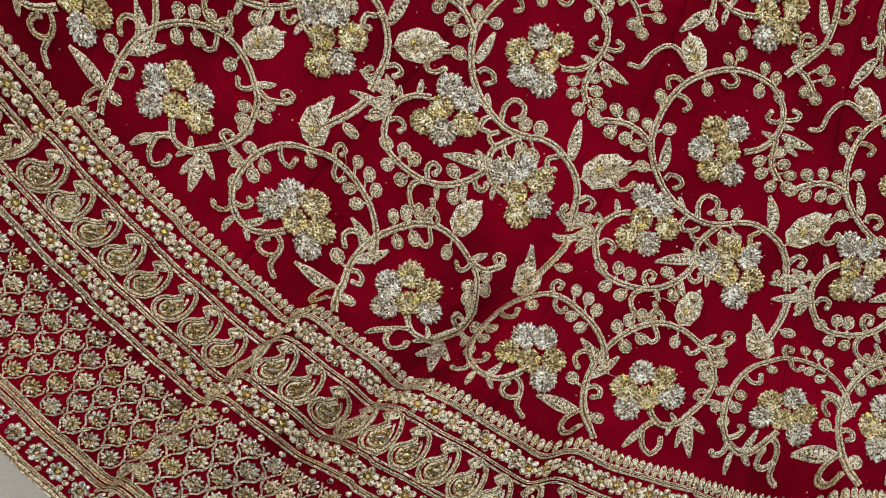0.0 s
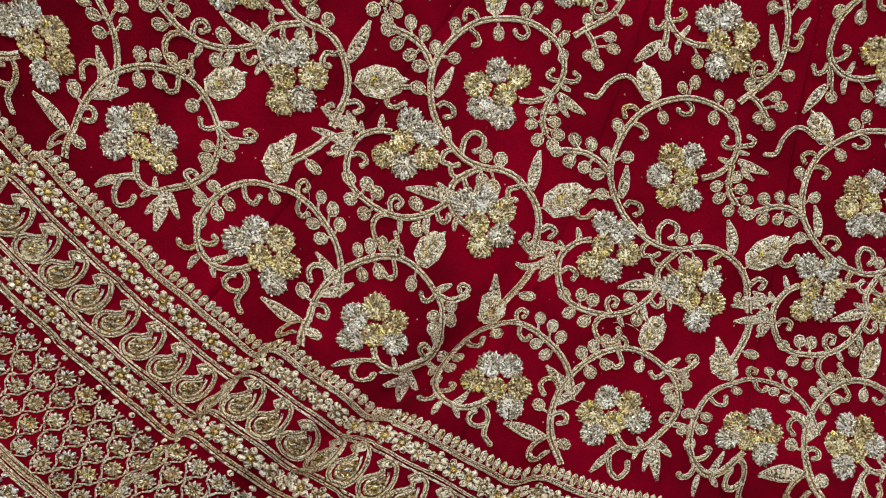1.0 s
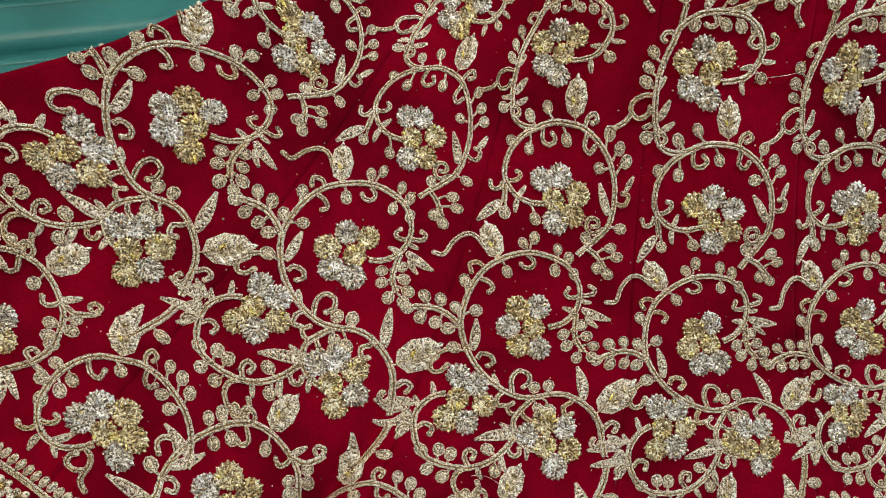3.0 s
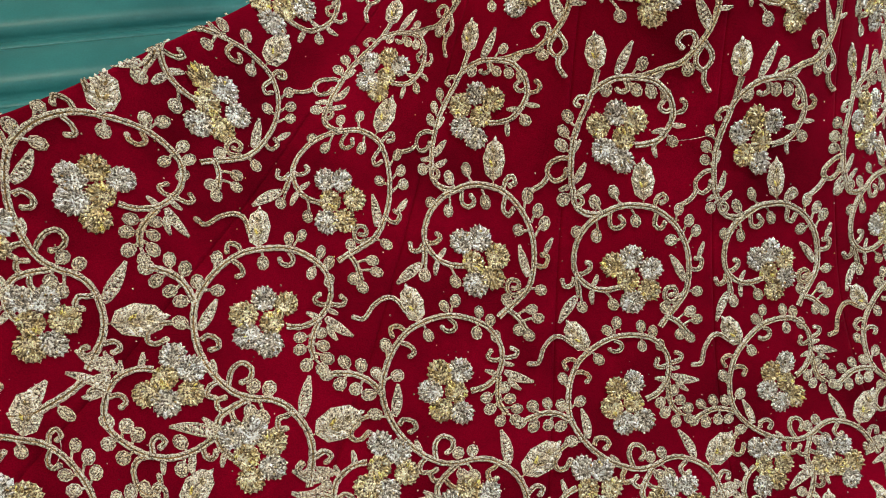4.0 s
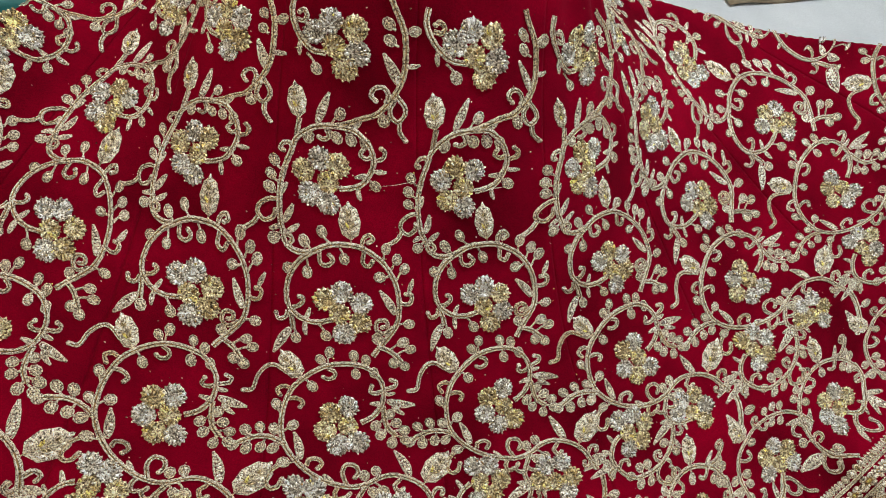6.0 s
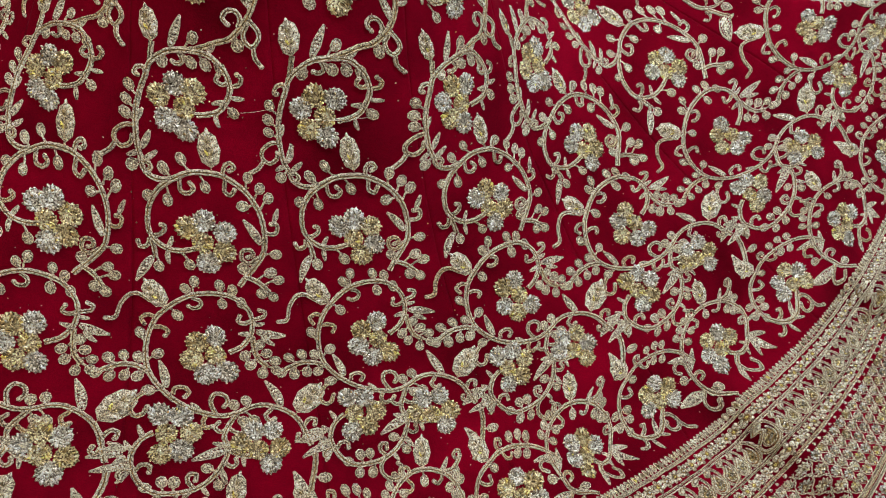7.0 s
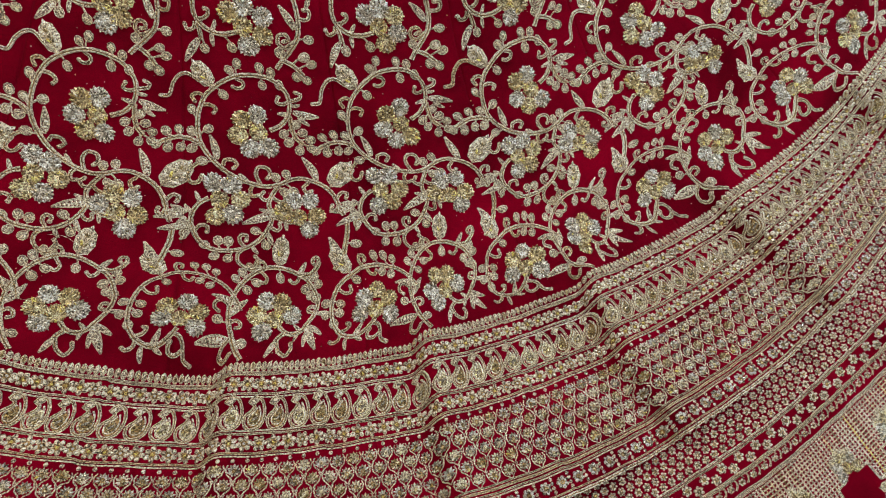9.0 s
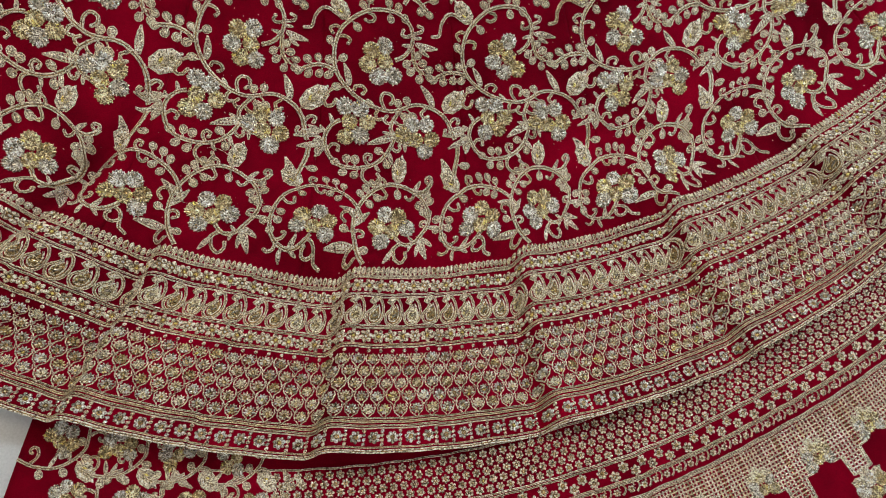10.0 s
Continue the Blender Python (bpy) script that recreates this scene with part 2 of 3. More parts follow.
def put_veined_leaf(st, x, y, ang, length):
    ca, sa = math.cos(ang), math.sin(ang)
    st.bead(x + ca * length * 0.5, y + sa * length * 0.5, length * 0.98, length * 0.66, ang, 0.0009, 0, 0.0, 8)
    for i in range(5):
        t = 0.16 + 0.155 * i
        for side in (-1, 1):
            w = length * (0.30, 0.35, 0.32, 0.25, 0.15)[i]
            b = ang + side * (0.95 - 0.10 * i)
            st.bead(x + ca * length * t + math.cos(b) * w * 0.62, y + sa * length * t + math.sin(b) * w * 0.62, w * 1.10, w * 0.39, b, 0.0019, 1, 0.0004, 6)
            st.bead(x + ca * length * (t + 0.03) + math.cos(b) * w * 0.28, y + sa * length * (t + 0.03) + math.sin(b) * w * 0.28, w * 0.62, w * 0.26, b - side * 0.3, 0.0022, 2 if i % 2 else 0, 0.0008, 5)
    st.bead(x + ca * length * 0.93, y + sa * length * 0.93, length * 0.26, length * 0.12, ang, 0.0019, 1, 0.0004, 6)
    st.cord([(x - ca * 0.004, y - sa * 0.004), (x + ca * length * 0.4, y + sa * length * 0.4), (x + ca * length * 0.85, y + sa * length * 0.85)], 0.0014, 0.0026, 0, False, True, 1)


def put_floret(st, x, y, r, ang, slot, rng):
    """A carnation-like floret: narrow petals that fan out from a point towards its stem."""
    ox, oy = x - 0.42 * r * math.cos(ang), y - 0.42 * r * math.sin(ang)
    st.bead(x, y, r * 1.78, r * 1.78, 0, 0.0008, slot, 0.0, 12)
    n = 15
    for i in range(n):
        a = ang + 2 * math.pi * (i + 0.5 + rng.uniform(-0.14, 0.14)) / n
        reach = r * rng.uniform(0.94, 1.06)
        tx, ty = x + reach * math.cos(a), y + reach * math.sin(a)
        far, way = math.hypot(tx - ox, ty - oy), math.atan2(ty - oy, tx - ox)
        length = min(far * 0.62, 0.80 * r)
        mid = far - length / 2
        st.bead(ox + mid * math.cos(way), oy + mid * math.sin(way), length, r * 0.37, way, 0.0026, slot, 0.0003, 6)
        if i % 2:
            st.bead(tx - 0.12 * r * math.cos(way), ty - 0.12 * r * math.sin(way), r * 0.20, r * 0.17, way, 0.0016, 2 if slot == 2 else 1, 0.0016, 5)
    for i in range(9):
        a = ang + (i - 4) * 0.36
        d = r * rng.uniform(0.5, 0.85)
        st.bead(ox + d * math.cos(a), oy + d * math.sin(a), r * 0.50, r * 0.20, a + rng.uniform(-0.15, 0.15), 0.0022, slot, 0.0014, 5)
    for _ in range(3):
        a, d = ang + rng.uniform(-1.2, 1.2), r * rng.uniform(0.5, 1.0)
        st.bead(ox + d * math.cos(a), oy + d * math.sin(a), r * 0.24, r * 0.16, a, 0.0020, rng.choice((2, 3, 4)), 0.0022, 5)


def put_cluster(st, stem, r, rng, narrow=1.0):
    """Five florets fanned over a sixth; gold and silver by turns."""
    order = rng.choice(([3, 2, 3, 2, 3], [3, 2, 2, 3, 3], [2, 3, 2, 3, 3], [3, 2, 3, 3, 2]))
    for i in (0, 4, 1, 3, 2):
        a = stem + math.pi + math.radians(53 * (i - 2) + rng.uniform(-4, 4))
        d = r * (1.66, 1.80, 1.95, 1.80, 1.66)[i] * rng.uniform(0.96, 1.04)
        put_floret(st, d * math.cos(a) * narrow, d * math.sin(a), r * rng.uniform(0.94, 1.05), a, order[i], rng)
    put_floret(st, 0.0, 0.0, r * 0.92, stem + math.pi, 2, rng)


SLOTS = [CORD, SATIN, GOLD, SILVER, DARK_GOLD_SHADE]


def sew(name, st, k0, v0, parent, rot=0.0, label="", kind="", size=1.0):
    """Lays a flat piece onto the cloth at gore k0 and height v0, as one mesh under parent."""
    wu, wv = scale_at(k0, v0)
    a = np.array(st.v)
    c, s = math.cos(rot), math.sin(rot)
    x, y = (a[:, 0] * c - a[:, 1] * s) * size, (a[:, 0] * s + a[:, 1] * c) * size
    return trimmed(name, st, k0 + x / wu, v0 + y / wv, a[:, 2] + 0.0004, parent, label, kind)


def trimmed(name, st, kk, vv, h, parent, label, kind):
    """Leaves out what would lie beyond the cloth's edges."""
    kk, vv = tugged(kk, vv)
    inside = (kk > side_edge(vv) - 0.03) & (kk < far_edge(vv) + 0.03) & (vv > HEM - 0.004) & (vv < 0.76)
    if not inside.any():
        return None
    if not inside.all():
        kept = Stitch()
        kept.v = st.v
        for f, m in zip(st.f, st.m):
            if all(inside[i] for i in f):
                kept.f.append(f)
                kept.m.append(m)
        if not kept.f:
            return None
        used = sorted({i for f in kept.f for i in f})
        order = {o: i for i, o in enumerate(used)}
        kept.f = [tuple(order[i] for i in f) for f in kept.f]
        kk, vv, h, st = kk[used], vv[used], h[used], kept
    return finish(name, skirt_map(kk, vv, h), st, parent, label, kind)


def finish(name, xyz, st, parent, label="", kind=""):
    me = bpy.data.meshes.new(name)
    me.from_pydata(np.asarray(xyz).tolist(), [], st.f)
    for mat in SLOTS:
        me.materials.append(mat)
    me.polygons.foreach_set("material_index", st.m)
    me.polygons.foreach_set("use_smooth", [True] * len(st.f))
    me.update()
    ob = new(name, me)
    ob.parent = parent
    return tagged(ob, label=label, kind=kind)


def grid_mesh(name, xyz, mat, parent=None, thick=0.0):
    n, m = xyz.shape[:2]
    faces = [(i * m + j, (i + 1) * m + j, (i + 1) * m + j + 1, i * m + j + 1) for i in range(n - 1) for j in range(m - 1)]
    me = bpy.data.meshes.new(name)
    me.from_pydata(xyz.reshape(-1, 3).tolist(), [], faces)
    me.materials.append(mat)
    me.polygons.foreach_set("use_smooth", [True] * len(faces))
    ob = new(name, me)
    ob.parent = parent
    if thick:
        mod = ob.modifiers.new("thickness", "SOLIDIFY")
        mod.thickness, mod.offset = thick, -1.0
    return ob


# ---- setting ----
def slab(name, x0, y0, z0, x1, y1, z1, mat, label, bevel=0.0, category=""):
    bm = bmesh.new()
    bmesh.ops.create_cube(bm, size=1.0)
    for v in bm.verts:
        v.co = Vector(((x0 + x1) / 2 + v.co.x * (x1 - x0), (y0 + y1) / 2 + v.co.y * (y1 - y0), (z0 + z1) / 2 + v.co.z * (z1 - z0)))
    if bevel:
        bmesh.ops.bevel(bm, geom=bm.edges[:], offset=bevel, segments=2, affect="EDGES")
    me = bpy.data.meshes.new(name)
    bm.to_mesh(me)
    bm.free()
    me.materials.append(mat)
    return tagged(new(name, me), label=label, category=category or name.split("_")[0], kind="structure")


def wrinkled_floor():
    xs, ys = np.linspace(-2.6, 3.4, 150), np.linspace(-2.4, 3.2, 140)
    gx, gy = np.meshgrid(xs, ys, indexing="ij")
    gz = FLOOR + 0.0022 * np.sin(9 * gx + 4 * gy + 2 * np.sin(3 * gy)) * np.sin(5 * gy - 3 * gx) - 0.0024
    return tagged(grid_mesh("floor", np.stack([gx, gy, gz], -1)[:, ::1], SHEET, None, 0.03), label="floor covered with a white cotton sheet", category="floor", kind="structure")


wrinkled_floor()
slab("wall_north", -2.7, 3.2, -0.2, 3.5, 3.32, TOP + 0.1, PLASTER, "plain cream plaster wall")
slab("wall_south", -2.7, -2.52, -0.2, 3.5, -2.4, TOP + 0.1, PLASTER, "plain cream plaster wall")
slab("wall_west", -2.72, -2.4, -0.2, -2.6, 3.2, TOP + 0.1, PLASTER, "plain cream plaster wall")
slab("wall_east", 3.4, -2.4, -0.2, 3.52, 3.2, TOP + 0.1, PLASTER, "plain cream plaster wall")
slab("ceiling", -2.7, -2.5, TOP, 3.5, 3.3, TOP + 0.1, WHITEWASH, "plain white painted ceiling")
for lamp_name, eye, sx, sy, watts, colour in LAMPS:
    lamp_root = slab("ceiling_light", eye[0] - sx / 2 - 0.02, eye[1] - sy / 2 - 0.02, TOP - 0.05, eye[0] + sx / 2 + 0.02, eye[1] + sy / 2 + 0.02, TOP - 0.002, glow, "white ceiling light with a glowing diffuser", 0.006, "ceiling light")
    lamp_root["kind"] = "thing"


def teal_panel():
    """A teal-painted ribbed metal panel that lies beside the skirt."""
    root = tagged(new("metal_panel"), label="teal painted ribbed metal panel lying on the floor", category="metal panel")
    turn = math.radians(9.5)
    pitch = 0.14
    c, s = math.cos(turn), math.sin(turn)
    prof = [(0.0, -0.016), (0.009, -0.016), (0.010, -0.003), (0.012, -0.001), (0.026, -0.001), (0.028, -0.004), (0.029, -0.016), (0.041, -0.016), (0.043, -0.004), (0.047, 0.006), (0.055, 0.0125), (0.070, 0.016), (0.100, 0.0165), (0.125, 0.015), (0.136, 0.010), (0.1398, -0.004)]
    xs = np.linspace(-1.6, 0.62, 40)
    for slat in range(-5, 7):
        pts = np.array([[(x, slat * pitch + y + 0.0015 * math.sin(3 * x + slat), z + 0.0010 * math.sin(7 * x + 5 * y + slat)) for y, z in prof] for x in xs])
        xyz = np.stack([-0.248 + pts[..., 0] * c - pts[..., 1] * s, 1.14 + pts[..., 0] * s + pts[..., 1] * c, FLOOR + 0.019 + pts[..., 2]], -1)
        grid_mesh("slat", xyz, TEAL, root, 0.006)
    return root


teal_panel()


# ---- the lehenga skirt ----
skirt = tagged(new("lehenga_skirt"), label="dark red velvet skirt with gold and silver floral embroidery, spread out", category="skirt")
GORES = range(0, 9)


# one repeat of the design: each bunch's place by height and gore, the way its stem leaves, and its lines in thousandths of a gore and of the height
DESIGN = collections.namedtuple("Design", "height offset stem stems curls buds longs veined")
UNIT_A_STEMS = [[(-54, -6), (-157, -5), (-238, 1), (-309, 11), (-348, 22), (-334, 33)], [(26, -57), (125, -53), (221, -48), (317, -44), (391, -36), (461, -26), (509, -12), (511, 8), (487, 19), (422, 32), (393, 39)]]
UNIT_A_CURLS = [[(382, -35), (397, -29), (362, -24), (303, -25), (275, -30), (310, -34)], [(457, -30), (517, -38), (521, -44), (477, -49), (429, -46), (413, -40), (444, -33)], [(485, -49), (493, -57), (543, -64)], [(-300, 16), (-242, 15), (-218, 19), (-253, 23), (-284, 21)]]
UNIT_A_BUDS = [(441, 16, 385, 20), (465, 5, 397, 9), (513, 14, 577, 16), (-205, -7, -124, -18), (356, -42, 371, -49)]
UNIT_A = DESIGN(0.631, -0.037, -135, UNIT_A_STEMS, UNIT_A_CURLS, UNIT_A_BUDS, [(478, -22, 366, 0), (527, -9, 600, -9), (-239, 2, -179, 7), (-267, 0, -265, -9)], [])
UNIT_B_STEMS = [[(81, -4), (160, -2), (238, 2), (295, 11), (324, 21), (308, 31), (266, 38), (183, 45), (62, 46), (-79, 43), (-178, 36), (-236, 29), (-260, 20), (-299, 8), (-332, -7), (-340, -23), (-333, -39), (-313, -48)], [(-213, 47), (-229, 32)]]
UNIT_B_CURLS = [[(-17, 43), (6, 37), (-33, 34), (-66, 35)], [(311, 26), (272, 24), (231, 27), (249, 31)], [(331, 23), (389, 25), (407, 30), (378, 33)], [(-260, 21), (-275, 25), (-324, 24), (-346, 19), (-321, 18)], [(-352, -23), (-411, -24), (-480, -30), (-492, -37), (-442, -42), (-384, -38), (-367, -32)], [(-483, -39), (-526, -46), (-586, -51)], [(-312, -51), (-262, -51), (-249, -55), (-286, -59)]]
UNIT_B_BUDS = [(21, 46, 84, 56), (-118, 39, -143, 33), (3, 42, 67, 37), (124, 43, 167, 37), (237, 41, 267, 36), (-337, 2, -389, 9), (-347, -9, -411, -3), (-350, -18, -417, -14), (296, 6, 336, 1), (-329, -49, -379, -55)]
UNIT_B = DESIGN(0.528, -0.059, -16, UNIT_B_STEMS, UNIT_B_CURLS, UNIT_B_BUDS, [(-80, 46, -8, 70), (-305, -40, -240, -25), (333, 14, 416, 13), (296, 9, 193, 9), (211, -3, 220, -12), (-331, -44, -407, -48), (-282, -48, -199, -41), (-329, -4, -298, 6), (-335, -18, -291, -8), (182, 47, 245, 55)], [(-217, 46, -266, 73)])
UNIT_C_STEMS = [[(-36, -5), (-126, -8), (-214, -7), (-286, -1), (-334, 8), (-344, 20), (-322, 34), (-258, 47), (-165, 56), (-52, 63), (81, 64), (176, 61), (270, 52), (337, 40), (380, 24), (387, 5), (363, -11), (298, -24), (232, -35), (193, -43)], [(-377, 72), (-365, 62), (-321, 56), (-252, 54), (-165, 56)], [(232, -33), (306, -39), (368, -50)], [(-322, 0), (-307, -7), (-299, -16)]]
UNIT_C_CURLS = [[(-127, 57), (-119, 47), (-70, 45), (-33, 50), (-59, 54)], [(175, 59), (162, 49), (199, 45), (227, 50)], [(157, 63), (177, 71), (216, 74), (239, 70), (204, 67)], [(388, 10), (435, 8), (469, 10), (479, 17), (439, 18)], [(339, -14), (272, -20), (228, -16), (237, -8), (287, -7), (301, -12), (266, -14)], [(-334, 5), (-287, 5), (-244, 9), (-234, 14), (-259, 15)], [(-333, 2), (-350, -5), (-393, -7), (-412, -2)]]
UNIT_C_BUDS = [(-184, 58, -231, 64), (-52, 64, -110, 74), (-275, 41, -338, 39), (-213, 51, -207, 37), (12, 61, 42, 51), (301, 51, 323, 62), (353, 42, 395, 52), (382, 32, 445, 43), (332, 36, 266, 35), (363, -12, 450, -12), (307, -37, 397, -30), (336, -43, 442, -38), (324, -42, 322, -52), (368, -50, 389, -56), (-143, -9, -91, -22), (-292, -15, -281, -25), (244, -32, 230, -25)]
UNIT_C = DESIGN(0.411, 0.003, -152, UNIT_C_STEMS, UNIT_C_CURLS, UNIT_C_BUDS, [(354, -1, 278, 23), (-320, -16, -435, -40), (-221, -9, -228, -21), (-222, -5, -183, 4), (459, 20, 500, 32)], [(89, 68, 78, 102)])
UNIT_D_STEMS = [[(78, 3), (149, 9), (206, 20), (227, 31), (223, 45), (183, 56), (119, 64), (17, 67), (-97, 65), (-206, 56), (-307, 41), (-356, 25), (-376, 8), (-371, -11), (-339, -25), (-288, -37), (-224, -48), (-143, -57), (-60, -63), (27, -66), (110, -63), (173, -58), (248, -57), (321, -62), (385, -70), (432, -82), (454, -95), (477, -111)], [(-349, -20), (-432, -13), (-509, -12), (-593, -17), (-627, -21)], [(220, 21), (223, 7), (238, -4), (284, -13)], [(493, -121), (486, -133), (464, -148), (427, -166), (369, -178)]]
UNIT_D_CURLS = [[(-380, -42), (-419, -49), (-434, -58), (-413, -65), (-377, -64), (-353, -56)], [(-229, -42), (-218, -36), (-172, -35), (-147, -40), (-168, -45)], [(-320, 38), (-366, 41), (-407, 37), (-389, 31)], [(-335, 28), (-290, 28), (-255, 24), (-272, 19)], [(-105, 62), (-60, 58), (-68, 52), (-108, 50), (-131, 52)], [(228, 37), (183, 34), (146, 36), (160, 42)], [(243, 38), (301, 41), (313, 46), (281, 48)], [(-350, 56), (-414, 63), (-473, 62), (-528, 51), (-557, 37), (-612, 35)], [(-11, -64), (-36, -51), (-16, -42), (35, -43), (52, -50), (32, -56)], [(-60, -65), (-76, -71), (-67, -78), (-31, -77)], [(293, -59), (276, -64), (249, -69), (267, -76), (295, -74)], [(451, -87), (484, -80), (519, -82), (509, -88)], [(455, -96), (434, -103), (407, -101), (415, -96)]]
UNIT_D_BUDS = [(-615, -19, -635, -22), (-524, -12, -580, -5), (-466, -12, -497, -2), (-383, -10, -415, -4), (-545, -14, -560, -25), (-463, -14, -482, -24), (-373, -19, -416, -25), (-360, -7, -308, 0), (-377, 11, -411, 22), (-295, -38, -356, -39), (-239, 49, -197, 41), (-101, 66, -144, 72), (-97, 68, -82, 80), (79, 67, 65, 76), (130, 63, 138, 71), (60, 66, 68, 55), (180, 57, 180, 56), (217, 7, 164, -1), (234, -2, 192, -11), (263, -10, 257, -21), (226, 7, 258, 11), (245, -1, 295, 1), (271, -8, 340, -8), (287, -13, 340, -19)]
UNIT_D_BUDS += [(98, -64, 84, -54), (160, -58, 150, -50), (91, -66, 132, -74), (141, -63, 187, -74), (476, -148, 529, -150)]
UNIT_D = DESIGN(0.293, 0.011, 11, UNIT_D_STEMS, UNIT_D_CURLS, UNIT_D_BUDS, [(-265, -35, -285, -7), (250, 25, 416, 17), (278, 19, 340, 9), (218, 22, 142, 23), (239, 33, 297, 32), (338, -60, 291, -28), (476, -100, 527, -93), (572, -115, 419, -120), (567, -111, 519, -103), (579, -122, 537, -132), (409, -172, 390, -137), (-90, -61, -131, -51)], [(-263, 50, -384, 79), (418, -71, 584, -40)])
UNIT_E_STEMS = [[(-61, 1), (-113, -5), (-150, -16), (-159, -27), (-137, -41), (-102, -52), (-46, -60), (20, -62), (100, -61), (178, -55), (241, -44), (285, -30), (301, -18), (282, -8), (294, 2), (344, 17)]]
UNIT_E_CURLS = [[(-148, -36), (-188, -36), (-207, -41), (-190, -46)], [(-134, -37), (-106, -31), (-69, -33), (-71, -39)], [(129, -57), (105, -50), (113, -43), (146, -44), (141, -50)], [(123, -60), (92, -67), (91, -77), (131, -86), (177, -86), (204, -77), (187, -70)], [(279, -33), (315, -39), (340, -36), (336, -31)], [(288, 0), (258, 0), (236, 5), (257, 10)], [(303, 4), (339, -2), (379, -3), (381, 3)]]
UNIT_E_BUDS = [(-99, -53, -81, -55), (-1, -60, -12, -49), (46, -62, 43, -50), (-13, -61, -35, -70), (62, -62, 37, -73), (235, -46, 253, -57), (250, -42, 194, -38)]
UNIT_E = DESIGN(0.210, -0.243, 180, UNIT_E_STEMS, UNIT_E_CURLS, UNIT_E_BUDS, [(-198, -19, -354, -22), (-184, -16, -268, -9), (-185, -23, -244, -33), (-156, -17, -195, -8), (-111, -4, -136, 8), (175, -57, 196, -67), (261, -41, 291, -56), (308, -19, 122, -28), (292, -16, 225, -12), (323, -18, 384, -18)], [])
UNIT_F_STEMS = [[(-173, 11), (-126, 0), (-70, -5), (-21, -6)]]
UNIT_F_CURLS = []
UNIT_F_BUDS = []
UNIT_F = DESIGN(0.186, 0.211, -130, UNIT_F_STEMS, UNIT_F_CURLS, UNIT_F_BUDS, [(-83, -4, -77, -16)], [])
UNIT_G_STEMS = [[(22, -10), (58, -19), (98, -21), (139, -17), (172, -7), (213, 7), (230, 22), (218, 35), (187, 50), (135, 60), (63, 68), (-17, 70), (-91, 64), (-150, 53), (-196, 38), (-227, 19), (-230, -2), (-208, -22), (-169, -40), (-130, -52)], [(140, 59), (206, 58), (253, 66), (273, 73)], [(56, -19), (28, -25), (10, -33)]]
UNIT_G_CURLS = [[(256, 67), (270, 76), (245, 77), (230, 73), (239, 70)], [(-230, 15), (-262, 23), (-294, 21), (-303, 14), (-280, 8)], [(-233, -10), (-202, -4), (-174, -6), (-169, -12), (-189, -14)], [(-208, -26), (-241, -33), (-247, -42), (-213, -49), (-192, -43)], [(-36, 67), (-42, 76), (-77, 79), (-91, 73), (-69, 71)], [(-64, 65), (-37, 55), (-55, 49), (-79, 51)], [(146, 58), (131, 51), (106, 48), (87, 52)], [(213, 7), (189, 8), (174, 10), (185, 15), (203, 15)], [(21, -29), (43, -42), (82, -48), (104, -40), (97, -33)]]
UNIT_G_BUDS = [(-233, -6, -284, -2), (-178, -29, -146, -33), (-176, 45, -203, 54), (-144, 54, -166, 63), (-103, 61, -123, 71), (-173, 44, -143, 38), (-134, 54, -95, 49), (36, 69, 36, 55), (198, 45, 166, 39), (218, 35, 190, 30), (197, 48, 226, 55), (212, 41, 242, 45), (225, 27, 219, 26)]
UNIT_G = DESIGN(0.055, 0.031, -62, UNIT_G_STEMS, UNIT_G_CURLS, UNIT_G_BUDS, [(-226, 3, -145, 26), (-219, -28, -376, -24), (142, 60, 198, 72), (134, -17, 109, -10), (123, -19, 109, -28), (219, 6, 274, 5), (160, -12, 226, -43), (172, -17, 154, -37), (179, -11, 248, -23), (20, -29, -20, -49)], [(36, 71, 82, 109)])
UNIT_H_STEMS = [[(-7, -11), (-40, -20), (-85, -28), (-137, -29), (-192, -23), (-223, -14), (-238, -3), (-239, 15), (-215, 33), (-171, 46), (-108, 54), (-40, 61), (44, 61), (110, 57), (174, 50), (230, 38), (267, 23), (283, 13)]]
UNIT_H_CURLS = [[(-196, 38), (-162, 31), (-126, 31), (-127, 39)], [(-32, 63), (-46, 70), (-36, 76), (-9, 74), (-14, 69)], [(-15, 62), (0, 52), (28, 49), (42, 54)], [(-189, -24), (-197, -31), (-224, -34), (-240, -32)], [(-194, -21), (-159, -18), (-146, -12), (-161, -11)], [(-25, -17), (9, -21), (25, -30), (-2, -36), (-35, -35), (-43, -29), (-34, -25)], [(25, -30), (37, -40), (71, -45)]]
UNIT_H_BUDS = [(-231, 23, -270, 20), (-240, 12, -274, 4), (-230, -10, -232, -8), (-235, 13, -198, 5), (-227, 22, -188, 17), (-123, 51, -83, 46), (69, 60, 49, 74), (122, 57, 108, 72), (158, 55, 157, 65), (110, 57, 74, 50), (153, 52, 125, 44)]
UNIT_H = DESIGN(0.052, -0.427, -103, UNIT_H_STEMS, UNIT_H_CURLS, UNIT_H_BUDS, [(264, 21, 147, 35), (-159, -31, -157, -45), (-119, -29, -78, -14), (-110, -29, -71, -37)], [(-111, 56, -191, 91)])
UNITS = [UNIT_A, UNIT_B, UNIT_C, UNIT_D, UNIT_E, UNIT_F, UNIT_G, UNIT_H]
